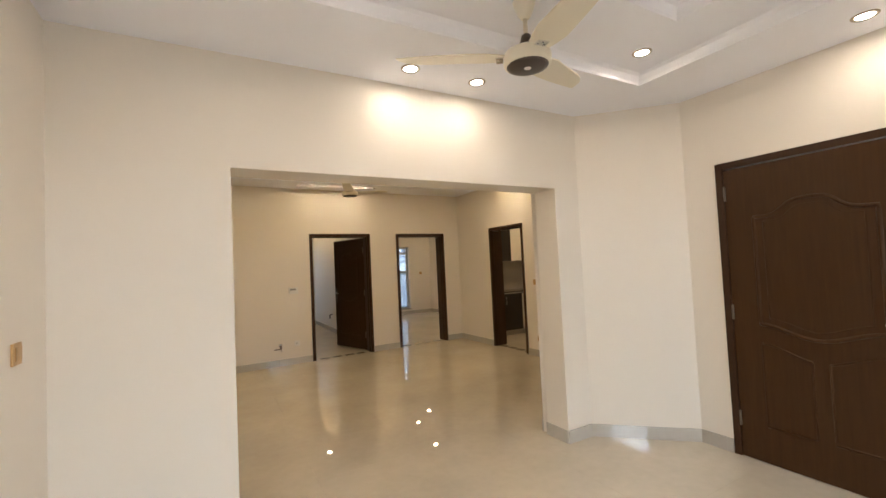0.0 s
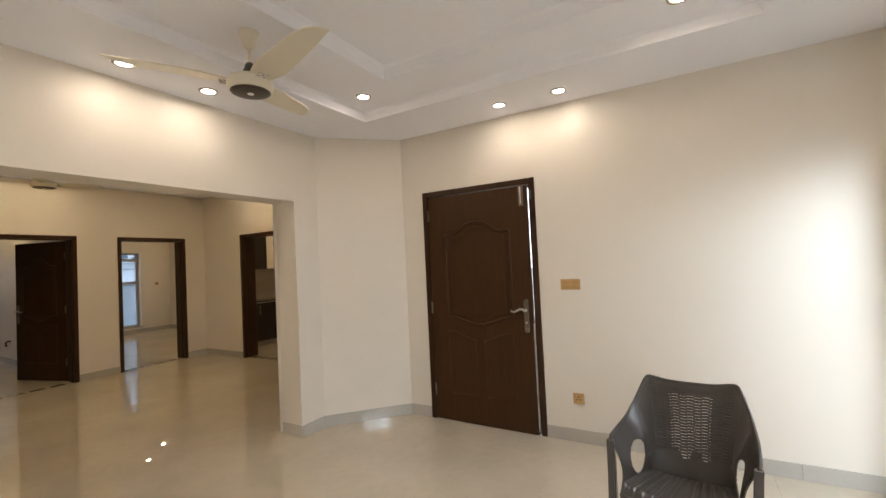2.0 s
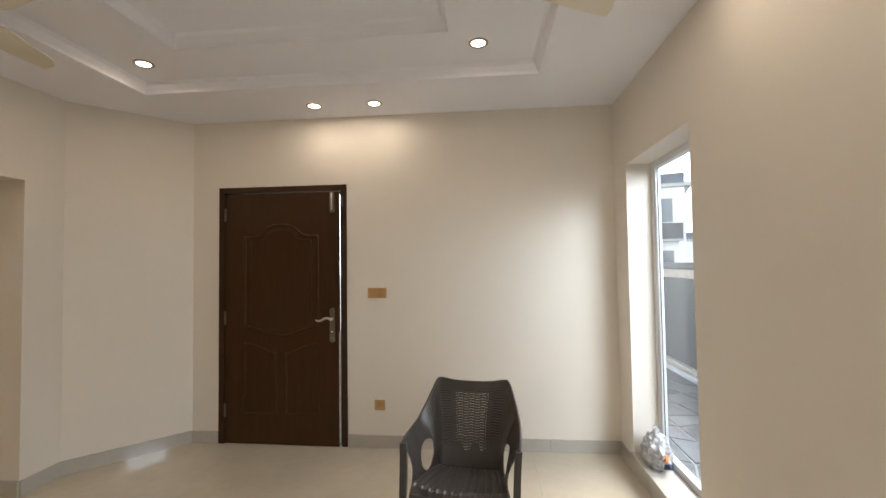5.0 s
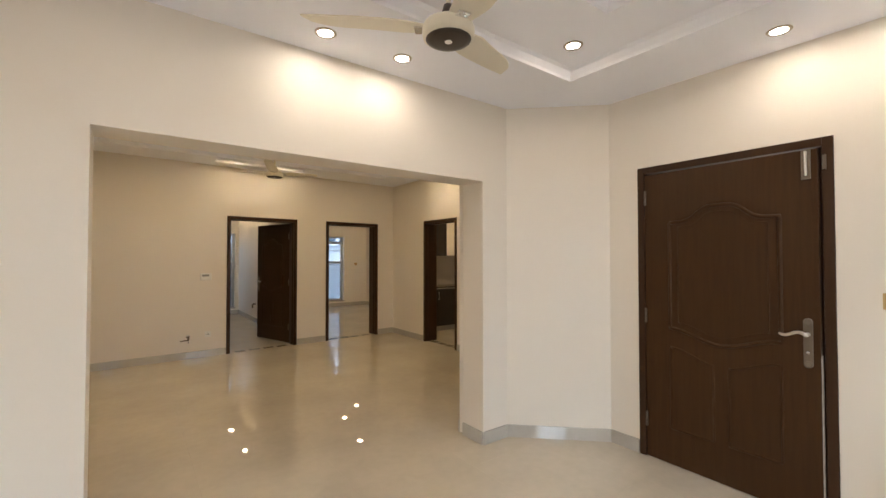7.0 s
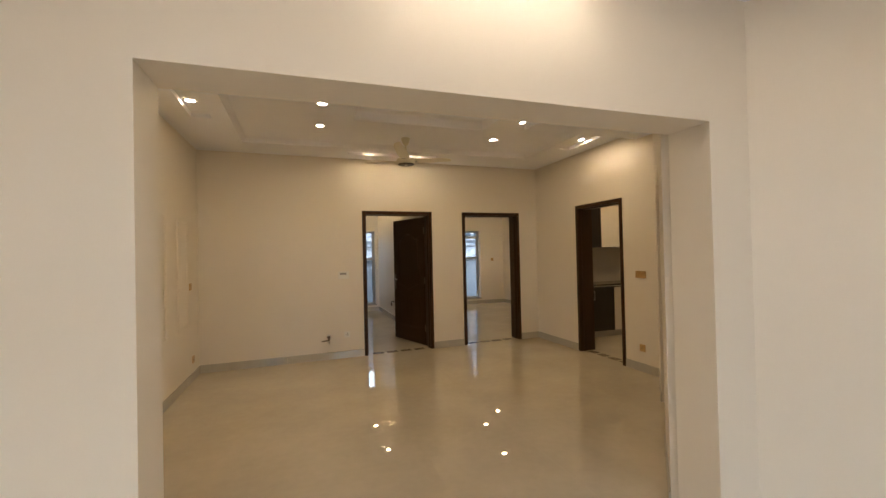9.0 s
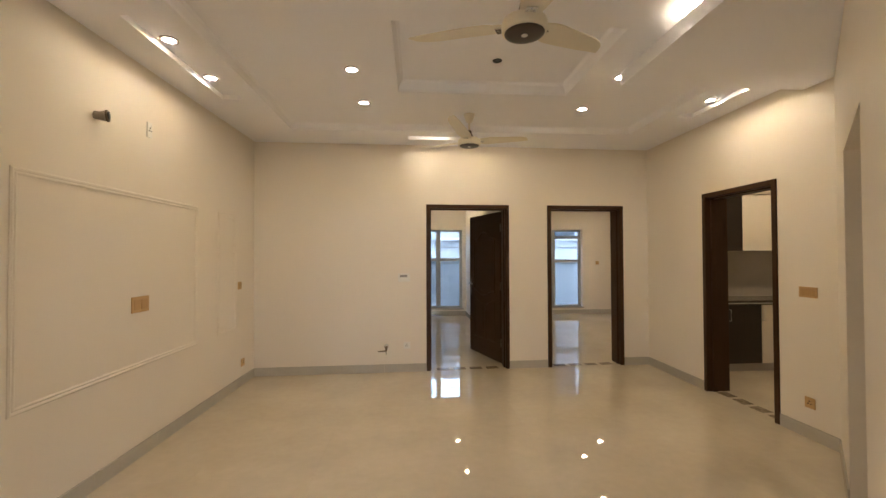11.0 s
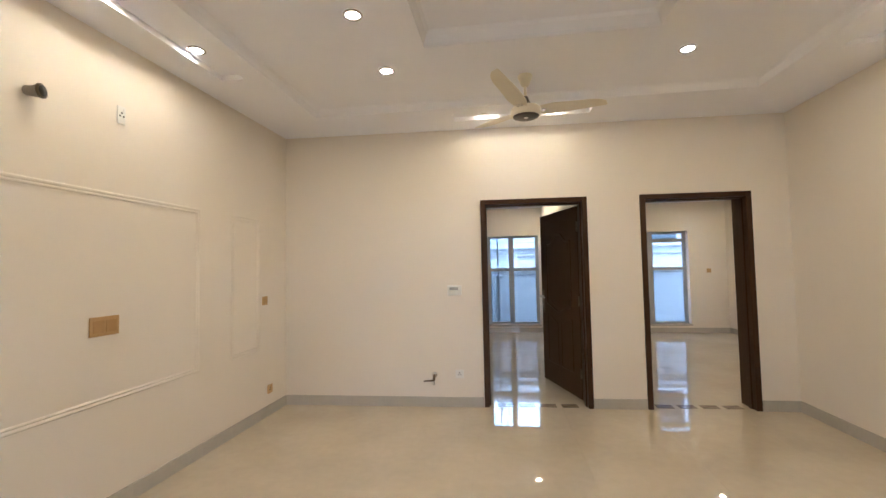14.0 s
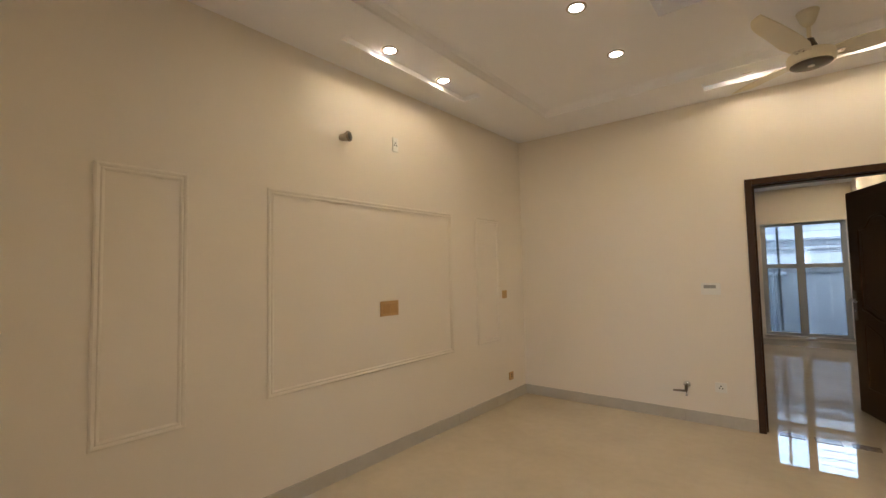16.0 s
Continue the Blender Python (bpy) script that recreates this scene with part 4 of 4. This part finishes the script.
    for s in (-1, 1):
        for top, mid, foot, w0, w1 in (((0.158, s * 0.274, 0.632), (0.205, s * 0.252, 0.40), (0.250, s * 0.275, 0.0), 0.020, 0.034),
                                       ((-0.17, s * 0.160, 0.410), (-0.20, s * 0.185, 0.25), (-0.285, s * 0.235, 0.0), 0.028, 0.030)):
            bm = bmesh.new()
            a, c, b = Vector(top), Vector(mid), Vector(foot)
            rings = []
            for t in np.linspace(0, 1, 13):
                p = (1 - t) * (1 - t) * a + 2 * t * (1 - t) * c + t * t * b
                w = w0 + (w1 - w0) * math.sin(math.pi * min(1.0, t * 1.1))
                rings.append([bm.verts.new(p + Vector(d)) for d in ((-w, -0.012, 0), (w * 0.5, -0.017, 0), (w * 0.5, 0.017, 0), (-w, 0.012, 0))])
            for p, q in zip(rings, rings[1:]):
                for i in range(4):
                    bm.faces.new((p[i], p[(i + 1) % 4], q[(i + 1) % 4], q[i]))
            bm.faces.new(rings[0])
            bm.faces.new(rings[-1][::-1])
            bmesh.ops.recalc_face_normals(bm, faces=bm.faces[:])
            bmesh.ops.bevel(bm, geom=[e for e in bm.edges if abs(e.verts[0].co.z - e.verts[1].co.z) > 0.012], offset=0.005, segments=2, affect="EDGES")
            part("leg", bm, M_CHAIR, th)


chair()

# ---- bag of bits on the window sill ----
def bag():
    th = thing("plastic_bag", pose(3.60, -0.775, 0.134), "crumpled clear plastic bag with small packets on the window sill", "bag")
    bm = bmesh.new()
    bmesh.ops.create_icosphere(bm, subdivisions=4, radius=1.0)
    for v in bm.verts:
        d = v.co.normalized()
        k = 1 + 0.22 * noise.noise(d * 3.0) + 0.12 * noise.noise(d * 8.0) + 0.05 * noise.noise(d * 19.0)
        v.co = Vector((d.x * 0.135 * k, d.y * 0.085 * k, max(-0.085, d.z * 0.115 * k) + 0.085))
    part("bag_film", bm, M_BAG, th)
    bm = bmesh.new()
    tube(bm, [(-0.02, 0, 0.18), (-0.015, 0.01, 0.205), (0.0, 0.0, 0.225), (0.03, -0.01, 0.235)], [0.03, 0.014, 0.022, 0.008], 9)
    part("knotted_neck", bm, M_BAG, th)
    for nm, p, s, mt in (("packet", (-0.135, 0.0, 0.10), (0.018, 0.012, 0.022), M_BAGORANGE), ("packet", (-0.15, -0.01, 0.055), (0.034, 0.012, 0.016), M_NAVY)):
        bm = bmesh.new()
        box(bm, -s[0], -s[1], -s[2], s[0], s[1], s[2], 0.008, pose(*p, 12, 25, 20))
        part(nm, bm, mt, th, "small orange packet" if mt is M_BAGORANGE else "small navy packet")


bag()


# ---- kitchen ----
def base_cabinet(x0, x1, dark):
    th = thing("base_cabinet", pose(x0, 7.74, 0), "dark wenge base cabinet under the granite top" if dark else "cream gloss base cabinet under the granite top", "cabinet", "kitchen base cabinets")
    w = x1 - x0
    boxpart("carcass", (0.001, 0.02, 0.10, w - 0.001, 0.56, 0.845), M_CABDARK, th, 0.002)
    boxpart("plinth", (0.001, 0.05, 0.0, w - 0.001, 0.07, 0.098), M_SPLASH, th, 0.001)
    d = boxpart("door", (0.003, 0.0, 0.105, w - 0.003, 0.018, 0.835), M_CABDARK if dark else M_CAB, th, 0.002)
    bm = bmesh.new()
    tube(bm, [(0.03, 0.0, 0.78), (0.03, -0.028, 0.78), (0.03, -0.028, 0.64), (0.03, 0.0, 0.64)], 0.005)
    part("handle", bm, M_STEEL, d, "slim steel bar handle", smooth=True)


def wall_cabinet(x0, x1, handle_right):
    th = thing("wall_cabinet", pose(x0, 8.0, 1.52), "cream gloss wall cabinet above the splashback", "cabinet", "kitchen wall cabinets")
    w = x1 - x0
    boxpart("carcass", (0.001, 0.02, 0.0, w - 0.001, 0.31, 0.75), M_CABDARK, th, 0.002)
    d = boxpart("door", (0.003, 0.0, 0.003, w - 0.003, 0.018, 0.748), M_CAB, th, 0.002)
    x = w - 0.03 if handle_right else 0.03
    bm = bmesh.new()
    tube(bm, [(x, 0.0, 0.19), (x, -0.028, 0.19), (x, -0.028, 0.05), (x, 0.0, 0.05)], 0.005)
    part("handle", bm, M_STEEL, d, "slim steel bar handle", smooth=True)


for x0, x1, dk in ((5.42, 5.88, True), (5.88, 6.335, True), (6.335, 6.85, False), (6.85, 7.4, False)):
    base_cabinet(x0, x1, dk)
for x0, x1, hr in ((6.31, 6.78, True), (6.78, 7.25, False)):
    wall_cabinet(x0, x1, hr)
bm = bmesh.new()
box(bm, 5.42, 7.99, 1.52, 6.305, 8.31, 2.27, 0.003)
tagged(part("wall_cabinet", bm, M_CABDARK), "dark wenge wall cabinet beside the cream ones", "cabinet", "kitchen wall cabinets")
bm = bmesh.new()
box(bm, 5.40, 7.97, 2.272, 7.3, 8.31, 2.30, 0.004)
tagged(part("cabinet_cornice", bm, M_CAB), "cream cornice strip on the wall cabinets", "cornice")
th = thing("worktop", pose(5.40, 7.71, 0.85), "dark polished granite worktop with a steel edge", "worktop")
boxpart("slab", (0, 0, 0, 2.02, 0.60, 0.045), M_COUNTER, th, 0.006)
boxpart("edge_trim", (0, -0.003, 0.004, 2.02, 0.0, 0.016), M_STEEL, th, 0.001, "steel edge trim")
bm = bmesh.new()
box(bm, 5.36, 8.311, 0.896, 8.1, 8.318, 1.52)
structure("splashback", bm, M_SPLASH, "beige glossy tiled splashback", "splashback")

# a tap on the partition
bm = bmesh.new()
tube(bm, [(0, 0, 0), (-0.05, 0, 0), (-0.065, 0, -0.02), (-0.065, -0.02, -0.09)], 0.016, 10)
tp = tagged(part("gas_tap", bm, M_BRONZE, smooth=True), "small dark tap low on the bedroom partition", "tap")
tp.location = (XAB - 0.12, 11.2, 0.42)


# ---- outside ----
bm = bmesh.new()
box(bm, -400, -400, -0.5, 400, 400, -0.19)
structure("ground", bm, M_GROUND, "pale dusty ground reaching the horizon", "ground")
bm = bmesh.new()
ring = [(70 * math.cos(radians(a)), 70 * math.sin(radians(a))) for a in range(0, 366, 6)]
low, high = [bm.verts.new((x, y, -1)) for x, y in ring], [bm.verts.new((x, y, 34)) for x, y in ring]
for i in range(len(ring) - 1):
    bm.faces.new((low[i], low[i + 1], high[i + 1], high[i]))
structure("backdrop", bm, M_HORIZON, "bright white overcast sky low over the horizon", "sky")
bm = bmesh.new()
box(bm, -3, -2.45, -0.19, 16, -0.96, -0.165)
drive = structure("drive", bm, M_MORTAR, "mortar bed of the crazy paved drive", "pavement")


def boundary_wall():
    th = thing("boundary_wall", pose(0, -2.7, -0.19), "dark grey painted boundary wall with a stone chip band", "boundary wall", kind="structure")
    boxpart("wall_panel", (-3, -0.2, 0, 16, 0, 1.40), M_GREYWALL, th, 0.01)
    boxpart("chip_band", (-3, -0.17, 1.40, 16, -0.01, 1.54), M_CHIPS, th, 0.01, "pinkish stone chip band")
    boxpart("coping", (-3, -0.22, 1.54, 16, 0.03, 1.64), M_GREYWALL, th, 0.01)
    boxpart("planter_kerb", (-3, 0.0, 0, 16, 0.10, 0.10), M_CHIPS, th, 0.01, "stone chip kerb")
    boxpart("planter_edge", (-3, 0.16, 0, 16, 0.22, 0.06), M_OUTWALL, th, 0.01, "white kerb edge")
    for x in np.arange(4.3, 15, 2.4):
        boxpart("pilaster", (x, 0.0, 0.10, x + 0.35, 0.03, 1.40), M_GREYWALL, th, 0.006)
    for x, z in ((8.65, 1.18), (8.65, 0.45)):
        orn = boxpart("ornament", (x, 0.0, z, x + 0.22, 0.02, z + 0.09), M_OUTWALL, th, 0.004, "white cast ornament")
        bm = bmesh.new()
        lathe(bm, [(0.03, 0), (0.03, 0.008), (0.02, 0.008)], pose(x + 0.11, 0.02, z + 0.045, -90), 14)
        part("rosette", bm, M_GREYWALL, orn)


boundary_wall()


def house(name, m, w, d, h, floors, label):
    th = thing(name, m, label, "house", "neighbouring houses")
    boxpart("wall", (0, 0, 0, w, d, h), M_OUTWALL, th, 0.02)
    boxpart("roof", (-0.3, -0.3, h, w + 0.3, d + 0.3, h + 0.18), M_CONC, th, 0.02)
    boxpart("parapet", (0, 0, h + 0.18, w, 0.15, h + 0.75), M_ROOFGREY, th, 0.02, "grey parapet")
    fh = h / floors
    for f in range(floors):
        n = max(2, int(w / 2.6))
        for i in range(n):
            x = (i + 0.5) * w / n
            win = boxpart("window", (x - 0.6, -0.03, f * fh + 0.9, x + 0.6, 0.02, f * fh + 2.2), M_CONC, th, 0.01)
            for a in (-0.55, 0.02):
                boxpart("pane", (x + a, -0.045, f * fh + 0.95, x + a + 0.53, -0.032, f * fh + 2.15), M_DARKGLASS, win, 0)
        if f:
            boxpart("balcony", (0.2, -1.0, f * fh - 0.12, w - 0.2, 0.0, f * fh), M_CONC, th, 0.01)
            boxpart("balcony_wall", (0.2, -1.0, f * fh, w - 0.2, -0.92, f * fh + 0.8), M_GREYWALL, th, 0.01)
            for i in range(n + 1):
                xx = 0.3 + i * (w - 0.6) / n
                boxpart("column", (xx - 0.1, -0.98, 0, xx + 0.1, -0.78, f * fh - 0.12), M_OUTWALL, th, 0.01)
    return th


house("house", pose(24.9, -5.85, -0.19, 0, 0, -110), 4.6, 7, 5.5, 2, "white two storey house with a grey roof edge")
low_house = house("house", pose(37.0, -16.5, -0.19, 0, 0, -115), 10, 8, 3.2, 1, "low white house with a grey slab roof and roof louvres")
for i in range(4):
    boxpart("roof_louvre", (0.5, 1.0, 4.2 + i * 0.24, 2.2, 1.6, 4.33 + i * 0.24), M_CONC, low_house, 0.01, "grey roof louvre")
for i in (0.6, 2.1):
    boxpart("louvre_post", (i - 0.04, 1.2, 3.35, i + 0.04, 1.4, 5.1), M_CONC, low_house, 0.01)


def back_yard():
    th = thing("yard_wall", pose(-4, 14.55, -0.19), "white rendered yard wall with a grey coping", "boundary wall", kind="structure")
    boxpart("wall_panel", (0, 0, 0, 16, 0.2, 1.42), M_OUTWALL, th, 0.01)
    boxpart("coping", (0, -0.04, 1.42, 16, 0.24, 1.54), M_CONC, th, 0.01, "grey concrete coping")
    for x in (5.95, 6.16):
        bm = bmesh.new()
        tube(bm, [(x, -0.06, 0), (x, -0.06, 1.36), (x + 0.05, -0.06, 1.40), (x + 0.2, -0.06, 1.40)], 0.045, 10)
        part("drain_pipe", bm, M_ALU, th, "white plastic drain pipe", smooth=True)
    n = thing("neighbour_house", pose(-4, 16.2, -0.19), "low white neighbouring house with dark upper windows", "house")
    boxpart("wall", (0, 0, 0, 9.0, 4, 2.56), M_OUTWALL, n, 0.02)
    boxpart("roof", (-0.2, -0.08, 2.56, 8.998, 4.2, 2.66), M_OUTWALL, n, 0.02)
    boxpart("tall_wall", (9.0, 0, 0, 16, 4, 5.4), M_OUTWALL, n, 0.02)
    boxpart("tall_roof", (8.9, -0.25, 5.4, 16.2, 4.2, 5.55), M_CONC, n, 0.02)
    for x in (9.5, 10.42, 11.34, 12.26, 13.18):
        win = boxpart("window", (x, -0.03, 2.24, x + 0.80, 0.02, 3.3), M_CONC, n, 0.006)
        for i in range(11):
            boxpart("louvre", (x + 0.03, -0.06, 2.265 + i * 0.093, x + 0.77, -0.032, 2.335 + i * 0.093), M_DARKGLASS, win, 0.002)
    boxpart("ledge", (0, -0.12, 2.14, 16, 0, 2.20), M_ALU, n, 0.01, "white projecting ledge")
    boxpart("string_course", (0, -0.04, 1.92, 16, 0, 1.96), M_CONC, n, 0.006)


back_yard()


# ---- floor inlays, crazy paving and floor tiles ----
def inlays(name, m, n, pitch, label):
    th = thing(name, m, label, "threshold", kind="structure")
    me = None
    for i in range(n):
        if me is None:
            bm = bmesh.new()
            box(bm, -0.08, -0.052, -0.0015, 0.08, 0.052, 0.0016)
            ob = part("inlay_tile", bm, M_INLAY, th)
            me = ob.data
        else:
            ob = new("inlay_tile", me)
            ob.parent = th
        ob.matrix_basis = pose((i - (n - 1) / 2) * pitch, 0, 0.0015, 0, 0, (-4, 3, -2, 5)[i % 4])


inlays("threshold_1", pose(2.66, 8.190, 0, 0, 0, 1.87), 4, 0.215, "row of dark brown marble inlays in the bedroom doorway")
inlays("threshold_2", pose(4.23, 8.265, 0, 0, 0, 1.87), 4, 0.215, "row of dark brown marble inlays in the second doorway")
inlays("threshold_3", pose(5.24, 6.62, 0, 0, 0, 90), 4, 0.215, "row of dark brown marble inlays in the kitchen doorway")
inlays("threshold_4", pose(DG1[0] + dv.x * 1.41 + 0.06, DG1[1] + dv.y * 1.41 - 0.06, 0, 0, 0, math.degrees(math.atan2(dv.y, dv.x))), 5, 0.20, "row of dark brown marble inlays in the passage")


def paving():
    rng = random.Random(5)
    nx, ny = 26, 5
    x0, y0, dx, dy = 2.2, -2.43, 0.36, 0.29
    pts = {(i, j): (x0 + (i + rng.uniform(-0.32, 0.32)) * dx, y0 + (j + (rng.uniform(-0.3, 0.3) if 0 < j < ny else 0)) * dy) for i in range(nx + 1) for j in range(ny + 1)}
    for i in range(nx):
        for j in range(ny):
            q = [pts[i, j], pts[i + 1, j], pts[i + 1, j + 1], pts[i, j + 1]]
            tris = [q] if rng.random() < 0.5 else [[q[0], q[1], q[2]], [q[0], q[2], q[3]]]
            for poly in tris:
                cx, cy = sum(p[0] for p in poly) / len(poly), sum(p[1] for p in poly) / len(poly)
                bm = bmesh.new()
                prism(bm, [(cx + (x - cx) * 0.93 - cx, cy + (y - cy) * 0.93 - cy) for x, y in poly], -0.164, -0.158 + rng.uniform(0, 0.006))
                ob = part("paving_stone", bm, M_STONE, drive)
                ob.location = (cx, cy, 0)


paving()


def tile_floor(x0, y0, x1, y1, size=0.8, g=0.0006):
    bm = bmesh.new()
    i = 0
    nx, ny = math.ceil((x1 - x0) / size), math.ceil((y1 - y0) / size)
    for i in range(nx):
        for j in range(ny):
            a, b = x0 + i * size, y0 + j * size
            c, d = min(x1, a + size) - g, min(y1, b + size) - g
            vs = [bm.verts.new(p) for p in ((a, b, 0), (c, b, 0), (c, d, 0), (a, d, 0), (a, b, -0.003), (c, b, -0.003), (c, d, -0.003), (a, d, -0.003))]
            bm.faces.new(vs[:4])
            for k in range(4):
                bm.faces.new((vs[k], vs[(k + 1) % 4], vs[4 + (k + 1) % 4], vs[4 + k]))
    return structure("floor", bm, M_FLOOR, "polished beige porcelain tile floor with hairline joints", "floor")


tile_floor(-1.1, -0.8, 8.3, BY + 0.05)
